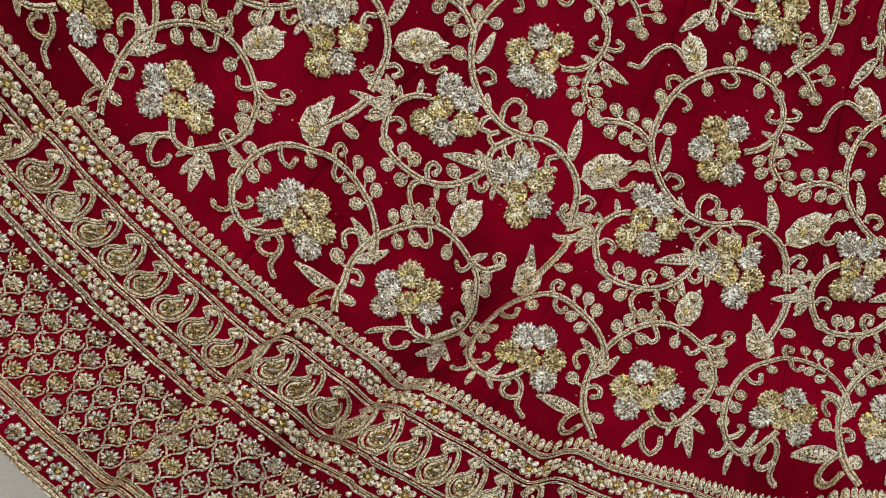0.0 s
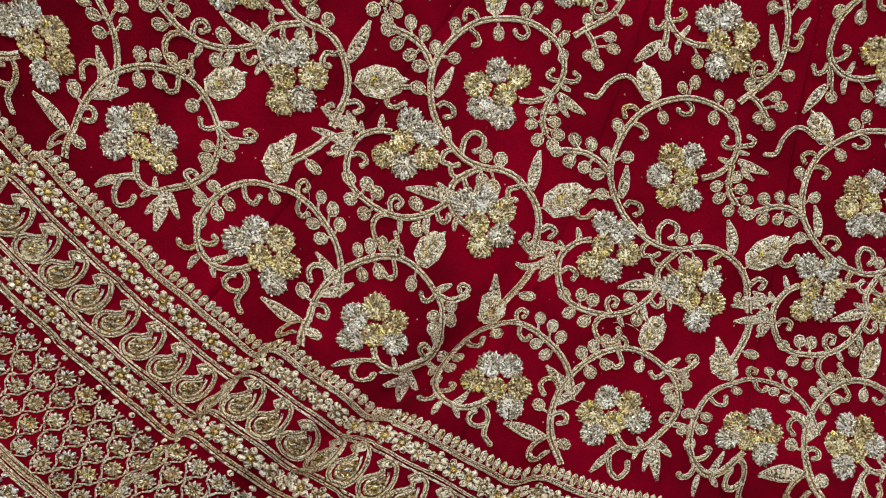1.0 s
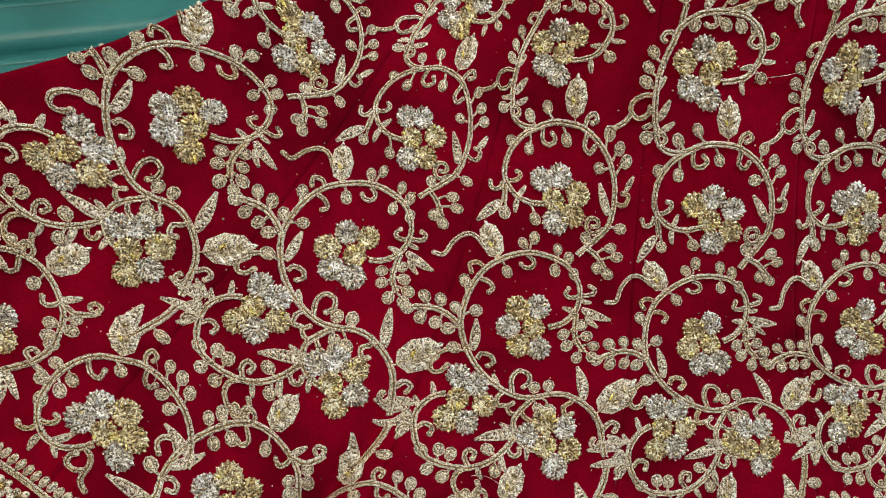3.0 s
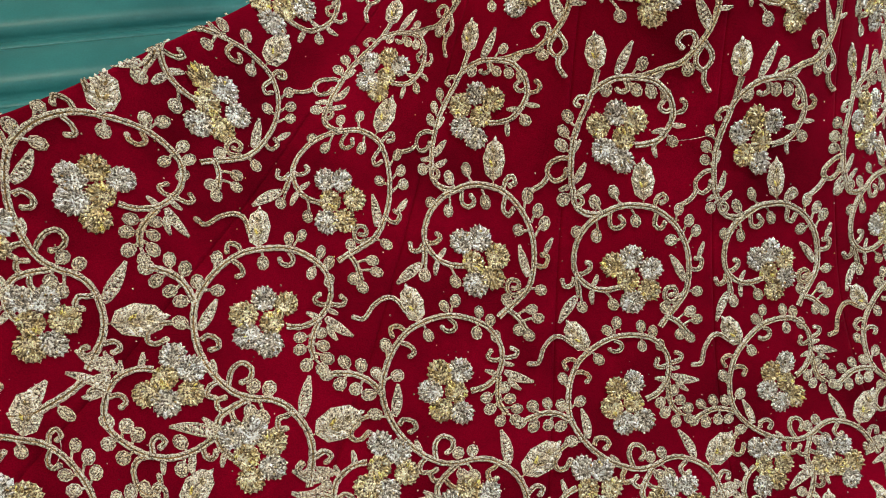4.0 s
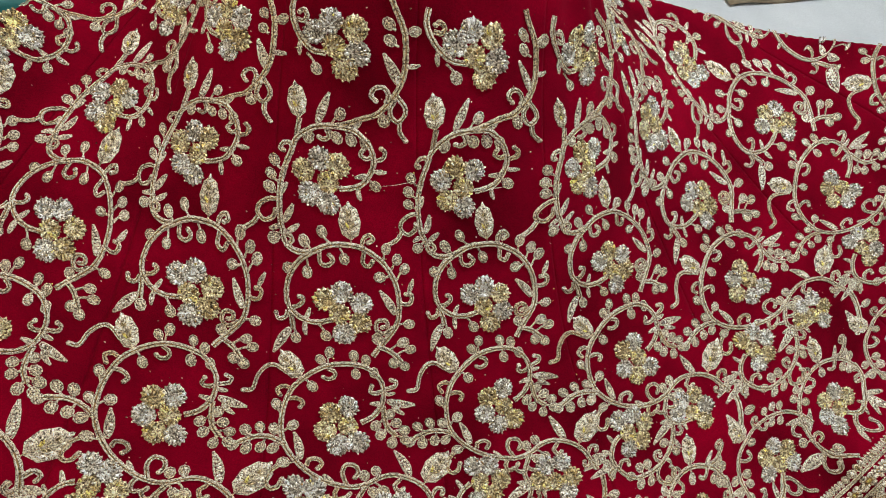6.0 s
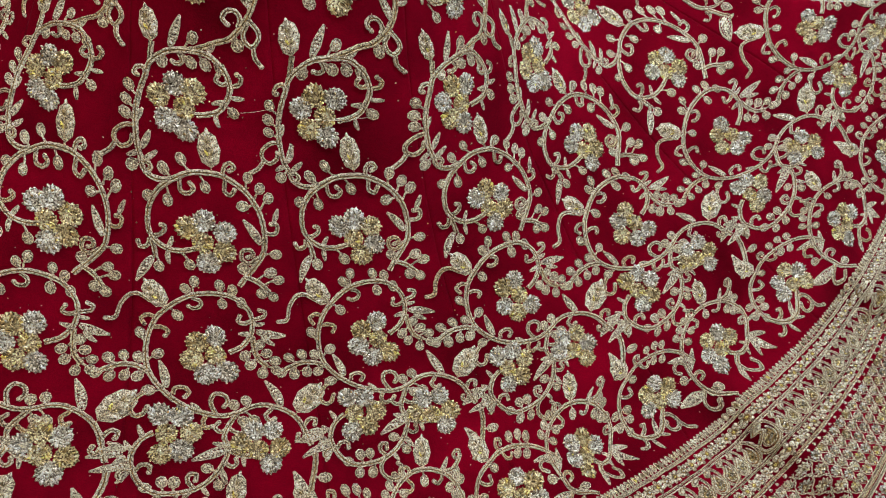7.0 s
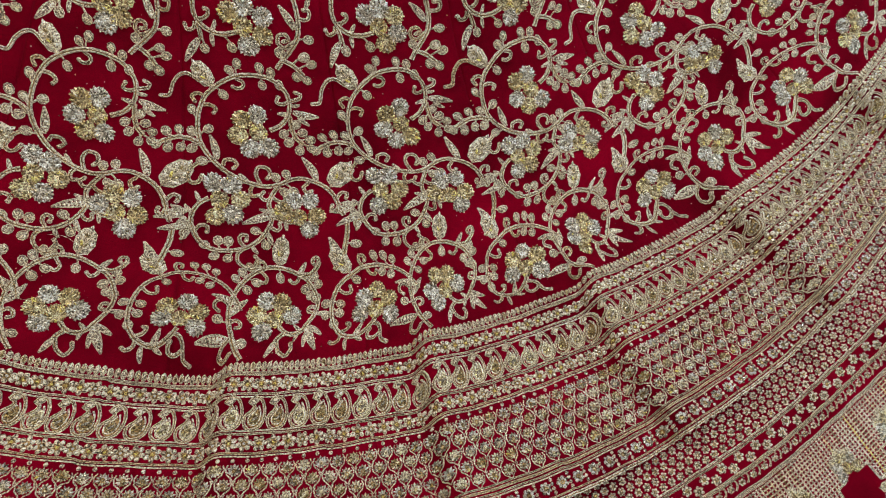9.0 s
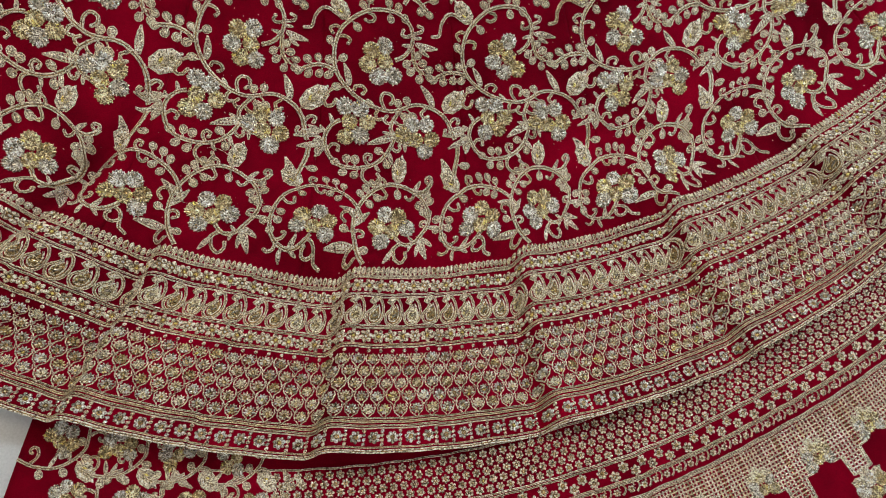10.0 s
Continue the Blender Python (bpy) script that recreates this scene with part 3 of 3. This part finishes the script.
# how far the cloth has been tugged from its even lay, by unit and gore: along the hem and up, in thousandths
TUGS = {
    0: {2: (-13, -3), 3: (3, 0), 4: (0, 5)},
    1: {0: (11, -3), 1: (71, 7), 2: (-28, 0), 3: (-11, 0), 4: (-74, 0), 5: (43, -1)},
    2: {0: (18, 7), 1: (-4, 1), 2: (19, -6), 3: (-15, -3), 4: (-35, 0), 5: (32, -3), 6: (0, 5)},
    3: {0: (-9, 6), 1: (-7, 0), 2: (22, -2), 3: (0, 3), 4: (-26, -2), 5: (26, -5), 6: (30, 1), 7: (0, 0)},
    4: {0: (34, -2), 1: (-31, -3), 2: (-7, 0), 3: (-4, 4), 4: (1, 2), 5: (-1, -9), 6: (43, 0), 7: (29, 2)},
    5: {0: (-26, -5), 1: (-4, -9), 2: (-19, -1), 3: (4, 4), 4: (9, -1), 5: (-5, 1), 6: (20, 11), 7: (18, 5)},
    6: {0: (-17, 0), 1: (64, -9), 2: (0, 0), 3: (32, 5), 4: (0, -3), 5: (-75, -2), 6: (-34, 17), 7: (77, 1)},
    7: {1: (10, -1), 2: (-15, 0), 3: (6, 17), 4: (54, -4), 5: (-34, -11), 6: (-65, 15), 7: (0, 19)},
}

ANCHORS = [(k + UNITS[n].offset, UNITS[n].height, dk / 1000, dv / 1000) for n, row in TUGS.items() for k, (dk, dv) in row.items()]


def tugged(kk, vv):
    """Where a stitch meant for (kk, vv) has come to lie."""
    total, sk, sv = np.full(kk.shape, 0.12), np.zeros(kk.shape), np.zeros(kk.shape)
    for k0, v0, dk, dv in ANCHORS:
        w = np.exp(-(((kk - k0) * 0.15) ** 2 + (vv - v0) ** 2) / 0.0026)
        total, sk, sv = total + w, sk + w * dk, sv + w * dv
    fade = np.clip((vv + 0.005) / 0.04, 0, 1)
    return kk + fade * sk / total, vv + fade * sv / total


# usual width of a gore, unit by unit
REACH = [scale_at(3.5, unit.height)[0] for unit in UNITS]


def gore(k):
    lo, hi = k + SEAM - 1, k + SEAM
    us = np.linspace(lo, hi, 46)
    vs = np.concatenate([np.linspace(HEM, 0.1, 60), np.linspace(0.1, 0.76, 70)[1:]])
    gk, gv = np.meshgrid(us, vs, indexing="ij")
    if k == GORES[0]:
        lo = -0.98
        part = (gk - us[0]) / (us[-1] - us[0])
        start = side_edge(gv) - 0.18
        gk = start + (hi - start) * part
    gk = np.minimum(gk, far_edge(gv) + 0.18 + 0.0005 * (gk - lo))
    sheet = grid_mesh("velvet_gore", skirt_map(gk, gv, np.zeros_like(gk)), VELVET, skirt, 0.0016)
    for n, unit in enumerate(UNITS):
        rng = random.Random(100 * k + n)
        k0, v0 = k + unit.offset, unit.height
        wu, wv = scale_at(k0, v0)
        wide = min(1.15, max(0.72, wu / REACH[n])) ** 0.7
        vine, buds = Stitch(), Stitch()

        def place(du, dv):
            return du / 1000 * wu, dv / 1000 * wv

        def ray(row):
            x, y = place(row[0], row[1])
            p, q = place(row[2], row[3])
            return x, y, math.atan2(q - y, p - x), math.hypot(p - x, q - y)

        for pts in unit.stems:
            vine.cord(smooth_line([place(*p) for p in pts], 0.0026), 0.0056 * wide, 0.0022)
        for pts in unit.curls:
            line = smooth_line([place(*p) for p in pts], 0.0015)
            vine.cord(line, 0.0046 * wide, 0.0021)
            vine.bead(line[-1][0], line[-1][1], 0.0058 * wide, 0.0054 * wide, 0, 0.0026, 0)
        for row in unit.buds:
            x, y, ang, reach = ray(row)
            size = rng.uniform(0.0110, 0.0125) * wide
            if reach > 0.004:
                vine.cord(smooth_line([(x, y), (x + 0.55 * reach * math.cos(ang + 0.15), y + 0.55 * reach * math.sin(ang + 0.15)), (x + reach * math.cos(ang), y + reach * math.sin(ang))], 0.002), 0.0024, 0.0017, 0, False, False, 1)
            put_bud(buds, x + (reach - 0.5 * size) * math.cos(ang), y + (reach - 0.5 * size) * math.sin(ang), ang, size)
        sew("embroidered_vine", vine, k0, v0, sheet)
        if buds.v:
            sew("bud_embroidery", buds, k0, v0, sheet, 0.0, "small gold thread buds along a vine", "stuff")
        for row in unit.longs:
            x, y, ang, reach = ray(row)
            leaf = Stitch()
            put_long_leaf(leaf, x, y, ang, max(reach, 0.010), rng.uniform(-0.1, 0.3))
            sew("long_leaf", leaf, k0, v0, sheet)
        for row in unit.veined:
            x, y, ang, reach = ray(row)
            leaf = Stitch()
            put_veined_leaf(leaf, x, y, ang, reach)
            sew("veined_leaf", leaf, k0, v0, sheet)
        bloom = Stitch()
        put_cluster(bloom, math.radians(unit.stem), 0.0124, rng)
        sew("embroidered_flower", bloom, k0, v0, sheet, 0.0, "gold and silver sequin flower with six florets", size=wide**0.5)
    border(k, sheet, lo, hi)


def paisley(rng):
    """A drop with a fat foot and a head that hooks over."""
    st = Stitch()
    drop = [(-0.0062, 0.0115), (-0.0015, 0.0172), (0.0058, 0.0145), (0.0098, 0.0055), (0.0098, -0.0058), (0.0052, -0.0140), (-0.0030, -0.0165), (-0.0088, -0.0115), (-0.0090, -0.0035), (-0.0035, 0.0022), (-0.0004, 0.0075), (-0.0030, 0.0100), (-0.0062, 0.0115)]
    line = smooth_line(drop, 0.0024)[:-1]
    st.bead(0.0008, -0.005, 0.020, 0.015, 1.4, 0.0006, rng.choice((2, 4, 4)), 0.0, 10)
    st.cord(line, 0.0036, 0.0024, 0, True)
    st.bead(-0.0012, 0.0128, 0.0105, 0.0066, 0.5, 0.0026, 1, 0.0004, 8)
    st.cord(smooth_line([(0.0035, 0.0085), (0.0062, 0.0020), (0.0056, -0.0065), (0.0010, -0.0118), (-0.0040, -0.0105), (-0.0054, -0.0050), (-0.0008, 0.0010), (0.0025, 0.0060)], 0.0024), 0.0018, 0.0020, 1, False, False, 1)
    for i in range(11):
        t = i / 11 * 2 * math.pi
        st.bead(0.0004 + 0.0036 * math.cos(t), -0.0052 + 0.0050 * math.sin(t), 0.0030, 0.0022, t, 0.0022, 2, 0.001, 5)
    st.bead(0.0004, -0.0052, 0.0080, 0.0034, 0.6, 0.0028, rng.choice((3, 3, 2)), 0.0012, 7)
    return st


def rosette(r, petals, middle, slot=1):
    st = Stitch()
    st.bead(0, 0, 1.1 * r, 1.1 * r, 0, 0.0006, 4, 0.0, 8)
    for i in range(petals):
        a = 2 * math.pi * i / petals
        st.bead(r * 0.66 * math.cos(a), r * 0.66 * math.sin(a), r * 0.72, r * 0.66, a, 0.0028, slot, 0.0002, 7)
    st.bead(0, 0, r * 0.40, r * 0.40, 0, 0.0020, middle, 0.0004, 6)
    return st


def diamond(rng):
    """A shell of petals held in a pointed cup of cord."""
    st = Stitch()
    cup = [(-0.0066, 0.0058), (-0.0088, 0.0016), (-0.0070, -0.0046), (-0.0028, -0.0080), (0, -0.0118), (0.0028, -0.0080), (0.0070, -0.0046), (0.0088, 0.0016), (0.0066, 0.0058)]
    st.cord(cup, 0.0017, 0.0018, 0, False, False, 1)
    st.bead(0, -0.0002, 0.0120, 0.0116, 1.57, 0.0007, rng.choice((0, 4, 4)), 0.0, 8)
    slot = rng.choice((1, 3, 3, 0, 2))
    for i in range(7):
        a = math.radians(90 + 34 * (i - 3))
        st.bead(0.0048 * math.cos(a), -0.0008 + 0.0052 * math.sin(a), 0.0062, 0.0027, a, 0.0024, slot, 0.0006, 5)
    for a in (-2.5, -1.9, -1.25, -0.65):
        st.bead(0.0040 * math.cos(a), -0.0010 + 0.0040 * math.sin(a), 0.0046, 0.0024, a, 0.0020, rng.choice((1, 3, 2)), 0.0006, 5)
    st.bead(0, -0.0010, 0.0030, 0.0030, 0, 0.0030, 2, 0.0008, 5)
    return st


def merge(pile, st, k0, v0, rot=0.0, size=1.0):
    """Adds a flat piece to a pile that is already laid on the cloth."""
    wu, wv = scale_at(k0, v0)
    c, s = math.cos(rot), math.sin(rot)
    pile.add([(k0 + (x * c - y * s) * size / wu, v0 + (x * s + y * c) * size / wv, h) for x, y, h in st.v], st.f, 0)
    pile.m[-len(st.f):] = st.m


def sew_pile(name, pile, parent, label, kind="stuff"):
    a = np.array(pile.v)
    return trimmed(name, pile, a[:, 0], a[:, 1], a[:, 2] + 0.0004, parent, label, kind)


def border(k, sheet, lo, hi):
    rng = random.Random(4000 + k)
    width = scale_at(k + 0.05, -0.1)[0] * (hi - lo)

    def along(step, shift=0.0):
        n = max(1, round(width / step))
        return [lo + (hi - lo) * (i + 0.5 + shift) / n for i in range(n)]

    edging = Stitch()
    for kk in along(0.0074):
        st = Stitch()
        st.bead(0, 0, 0.0125, 0.0068, 1.57, 0.0016, 0, 0.0, 7)
        st.bead(0, 0.0006, 0.0080, 0.0034, 1.57, 0.0026, rng.choice((2, 1, 1)), 0.0006, 6)
        merge(edging, st, kk, -0.0055 + rng.uniform(-0.0005, 0.0005))
    for kk in along(0.0165):
        st = Stitch()
        st.bead(0, 0, 0.0055, 0.0055, 0, 0.0022, 1, 0.0, 6)
        merge(edging, st, kk, -0.1165)
    sew_pile("scalloped_edging", edging, sheet, "row of small gold scallops along the border")
    cords = Stitch()
    for vv, w in ((-0.0125, 0.0026), (-0.0155, 0.0024), (-0.0395, 0.0030), (-0.0435, 0.0022), (-0.0830, 0.0022), (-0.0865, 0.0030), (-0.1085, 0.0030), (-0.1120, 0.0022), (-0.2005, 0.0028), (-0.2045, 0.0038), (-0.2090, 0.0028), (-0.2120, 0.0020), (-0.2335, 0.0026), (-0.2380, 0.0050)):
        n = 70
        a = np.linspace(lo, hi, n)
        wu, wv = scale_at(k, vv)
        line = [((x - k) * wu, 0.0004 * math.sin(31 * x + 60 * vv)) for x in a]
        st = Stitch()
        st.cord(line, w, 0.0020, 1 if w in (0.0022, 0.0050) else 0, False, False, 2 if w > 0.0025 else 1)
        merge(cords, st, k, vv)
    sew_pile("border_cord", cords, sheet, "couched gold cords along the border", "")
    for row, vv, r in ((0, -0.0275, 0.0096), (1, -0.0975, 0.0096)):
        for kk in along(0.0166, 0.2 * row):
            ob = sew("border_flower", rosette(r, 6, rng.choice((2, 2, 3))), kk, vv, sheet, rng.uniform(0, 1))
    for kk in along(0.0262):
        sew("paisley", paisley(rng), kk, -0.0632, sheet, rng.uniform(-0.06, 0.06), size=1.14)
    lattice = Stitch()
    for row in range(5):
        vv = -0.1268 - 0.0157 * row
        for kk in along(0.0196, 0.5 * (row % 2)):
            if row in (1, 2):
                sew("lattice_motif", diamond(rng), kk, vv, sheet, rng.uniform(-0.1, 0.1), size=1.07)
            else:
                merge(lattice, diamond(rng), kk, vv, rng.uniform(-0.1, 0.1), 1.07)
    for kk in along(0.0210):
        merge(lattice, rosette(0.0084, 7, 2, 3), kk, -0.2225, 0.3, 1.0)
        for off in (-0.0085, -0.003, 0.003, 0.0085):
            st = Stitch()
            st.bead(0, off, 0.0058, 0.0050, 0.6, 0.0020, rng.choice((0, 1, 3)), 0.0, 6)
            merge(lattice, st, kk + 0.0105 / scale_at(kk, -0.22)[0], -0.2225)
    sew_pile("lattice_embroidery", lattice, sheet, "close rows of gold and silver leaf shapes above the hem")


# glints of loose sequin dust on the velvet
def dust():
    rng = random.Random(77)
    st = Stitch()
    for _ in range(900):
        one = Stitch()
        s = rng.uniform(0.0009, 0.0019)
        one.bead(0, 0, s, s, 0, 0.0005, 2, 0.0002, 5)
        merge(st, one, rng.uniform(-0.4, 8.3), rng.uniform(0.0, 0.7))
    return sew_pile("sequin_dust", st, skirt, "loose glints of gold dust on the velvet")


def dress_stem(st, buds, line, rng, spacing=0.0098):
    """Buds, small curls and leaflets set along both sides of a stem."""
    run, turn = 0.0, rng.randrange(10)
    for a, b in zip(line, line[1:]):
        run += math.dist(a, b)
        if run < spacing:
            continue
        run = 0.0
        turn += 1
        ang = math.atan2(b[1] - a[1], b[0] - a[0])
        side = 1 if turn % 2 else -1
        out = ang + side * 1.05
        x, y = b[0] + 0.0026 * math.cos(ang + side * 1.57), b[1] + 0.0026 * math.sin(ang + side * 1.57)
        what = turn % 7
        if what in (0, 3):
            pts = spiral(x, y, ang + side * 0.75, side, 0.0122)
            st.cord(pts, 0.0042, 0.0019)
            st.bead(pts[-1][0], pts[-1][1], 0.0050, 0.0046, 0, 0.0022, 0)
        elif what == 5:
            put_long_leaf(buds, x, y, out, 0.0150, 0.1)
        else:
            st.cord([(x, y), (x + 0.003 * math.cos(out), y + 0.003 * math.sin(out))], 0.0020, 0.0014, 0, False, False, 1)
            put_bud(buds, x + 0.0015 * math.cos(out), y + 0.0015 * math.sin(out), out, 0.0116)


# ---- the dupatta under the hem ----
dupatta = tagged(new("dupatta"), label="red velvet stole with gold bands under the skirt hem", category="stole")


def dupatta_map(s, w, h):
    """s runs along the stole, w across it, towards the skirt."""
    s, w, h = (np.asarray(a, float) for a in (s, w, h))
    y0 = -0.19 + 0.31 * (s - 0.42) ** 2
    slope = 0.62 * (s - 0.42)
    d = np.sqrt(1 + slope**2)
    z = FLOOR + 0.016 + 0.004 * np.sin(11 * s + 9 * w) * np.sin(14 * w + 2) + 0.003 * np.sin(23 * s - 8 * w) + 0.012 * np.exp(-(((s - 0.80) / 0.03) ** 2)) / (1 + np.exp((w - 0.02) / 0.008))
    z = np.maximum(z, FLOOR + 0.006)
    return np.stack([s - slope / d * w, y0 + w / d, z + h], -1)


def sew_stole(name, pile, label="", kind=""):
    a = np.array(pile.v)
    return finish(name, dupatta_map(a[:, 0], a[:, 1], a[:, 2] + 0.0004), pile, stole_sheet, label, kind)


def shift(pile, st, x, y, rot=0.0, size=1.0):
    c, s = math.cos(rot), math.sin(rot)
    pile.add([(x + (a * c - b * s) * size, y + (a * s + b * c) * size, h) for a, b, h in st.v], st.f, 0)
    pile.m[-len(st.f):] = st.m


gs, gw = np.meshgrid(np.linspace(-0.02, 1.75, 170), np.linspace(-0.34, 0.13, 60), indexing="ij")
stole_sheet = grid_mesh("velvet_cloth", dupatta_map(gs, gw, np.zeros_like(gs)), VELVET, dupatta, 0.0016)


def stole():
    rng = random.Random(5)
    mesh_band, sparse, scroll, lines = Stitch(), Stitch(), Stitch(), Stitch()
    for row in range(5):
        for i in range(95):
            shift(mesh_band, rosette(0.0062, 6, rng.choice((1, 3, 2))), 0.30 + 0.0145 * (i + 0.5 * (row % 2)), 0.009 + 0.0115 * row, rng.uniform(0, 1))
    for i in range(100):
        shift(sparse, rosette(0.0078, 6, 3 if i % 2 else 2), 0.24 + 0.0145 * i, -0.012 - 0.009 * (i % 2), rng.uniform(0, 1))
    for i in range(75):
        shift(scroll, rosette(0.0052, 6, 2), 0.24 + 0.019 * i, -0.042)
        c = Stitch()
        c.cord(spiral(0, 0, 0.4, 1, 0.0085), 0.0030, 0.0018, 0, False, True)
        shift(scroll, c, 0.246 + 0.019 * i, -0.047)
    for w in (0.001, -0.003, -0.030, -0.0335, -0.054, -0.0575, 0.064):
        n = 260
        lines_st = Stitch()
        lines_st.cord([(0.20 + 1.5 * i / n, w + 0.0005 * math.sin(i * 0.7)) for i in range(n)], 0.0030, 0.0018, 1 if w in (0.001, 0.064) else 0)
        shift(lines, lines_st, 0, 0)
    sew_stole("flower_mesh_band", mesh_band, "close rows of small gold thread flowers", "stuff")
    sew_stole("flower_band", sparse, "two staggered rows of gold and silver flowers", "stuff")
    sew_stole("scroll_band", scroll, "narrow band of gold scrolls", "stuff")
    sew_stole("border_cord", lines, "couched gold cords")
    # open gold trellis down to a stepped edge
    trellis = Stitch()

    def floor_of(s):
        f = (s / 0.088) % 1.0
        return -0.100 - 0.030 * (2 if 0.33 < f < 0.66 else 1 if 0.16 < f < 0.84 else 0)

    for i in range(230):
        s = 0.40 + 0.0056 * i
        c = Stitch()
        c.cord([(s, -0.060), (s + 0.0004, (floor_of(s) - 0.06) / 2), (s, floor_of(s))], 0.0026, 0.0016, rng.choice((0, 0, 1, 2)), False, False, 1)
        shift(trellis, c, 0, 0)
    for j in range(18):
        w = -0.0625 - 0.0056 * j
        run = []
        for i in range(461):
            s = 0.40 + 0.0028 * i
            if floor_of(s) <= w + 0.0005:
                run.append((s, w))
            elif len(run) > 2:
                c = Stitch()
                c.cord(run, 0.0024, 0.0020, rng.choice((0, 1)), False, False, 1)
                shift(trellis, c, 0, 0)
                run = []
            else:
                run = []
        if len(run) > 2:
            c = Stitch()
            c.cord(run, 0.0024, 0.0020, 0, False, False, 1)
            shift(trellis, c, 0, 0)
    edge = [(0.40 + 0.0014 * i, floor_of(0.40 + 0.0014 * i)) for i in range(920)]
    c = Stitch()
    c.cord(edge, 0.0034, 0.0022, 1)
    shift(trellis, c, 0, 0)
    sew_stole("trellis_band", trellis, "open trellis of gold thread with a stepped edge", "stuff")
    for i in range(15):
        for j, (ds, dw, sz) in enumerate(((0.0, -0.118, 1.0), (0.044, -0.195, 1.2), (0.0, -0.235, 1.2))):
            bloom = Stitch()
            one = Stitch()
            put_cluster(one, math.radians(270), 0.0088, rng)
            for a in (30, 90, 150):
                put_veined_leaf(one, 0.0, 0.012, math.radians(a), 0.022)
            shift(bloom, one, 0.44 + 0.088 * i + ds, dw, 0.0, sz)
            sew_stole("embroidered_flower", bloom, "cluster of silver and gold florets")
    # the floral end of the stole
    for i in range(4):
        for j in range(3):
            x, y = 0.025 + 0.078 * i + 0.03 * (j % 2), -0.055 + 0.068 * j
            bloom, one = Stitch(), Stitch()
            put_cluster(one, math.radians(230 + 40 * i), 0.0098, rng)
            shift(bloom, one, x, y)
            sew_stole("embroidered_flower", bloom, "cluster of silver and gold florets")
            vine, buds, laid = Stitch(), Stitch(), Stitch()
            line = smooth_line([(-0.045, -0.03), (-0.02, -0.035), (0.01, -0.03), (0.035, -0.005), (0.035, 0.03), (0.06, 0.045)])
            vine.cord(line, 0.0044, 0.0019)
            dress_stem(vine, buds, line[1:], rng)
            shift(laid, vine, x, y)
            shift(laid, buds, x, y)
            sew_stole("embroidered_vine", laid)
            leaf, laid = Stitch(), Stitch()
            put_veined_leaf(leaf, 0.03, -0.02, -0.7, 0.034)
            shift(laid, leaf, x, y)
            sew_stole("veined_leaf", laid)


def folded_cloth():
    """A folded tan cloth that lies beyond the skirt."""
    xs, ys = np.meshgrid(np.linspace(0, 0.5, 40), np.linspace(0, 0.35, 30), indexing="ij")
    edge = np.minimum.reduce([xs, 0.5 - xs, ys, 0.35 - ys])
    z = FLOOR + 0.002 + 0.028 * (1 - np.exp(-edge / 0.012)) + 0.004 * np.sin(30 * xs + 9 * ys)
    root = tagged(new("folded_cloth"), label="folded tan cloth lying on the white sheet", category="cloth")
    grid_mesh("cloth_fold", np.stack([1.46 + xs * 0.98 - ys * 0.17, 1.395 + xs * 0.17 + ys * 0.98, z], -1), TAN, root, 0.002)


folded_cloth()
for k in GORES:
    gore(k)
dust()
stole()


def loose_thread(k0, v0, ang, length, bend):
    st = Stitch()
    pts = [(length * t * math.cos(ang + bend * t), length * t * math.sin(ang + bend * t)) for t in np.linspace(0, 1, 12)]
    st.cord(pts, 0.0005, 0.0005, 1, False, False, 1)
    for i, (x, y, h) in enumerate(st.v):
        st.v[i] = (x, y, h + 0.0022)
    return sew("loose_thread", st, k0, v0, skirt)


for k0, v0, ang, length, bend in ((3.25, 0.53, 0.02, 0.045, 0.1), (3.9, 0.525, 0.0, 0.05, 0.06), (2.05, 0.14, 2.4, 0.03, 0.6), (2.6, 0.23, 0.4, 0.025, -0.5), (1.85, 0.065, -0.1, 0.03, 0.2), (0.6, 0.1, 1.3, 0.03, 0.7)):
    loose_thread(k0, v0, ang, length, bend)
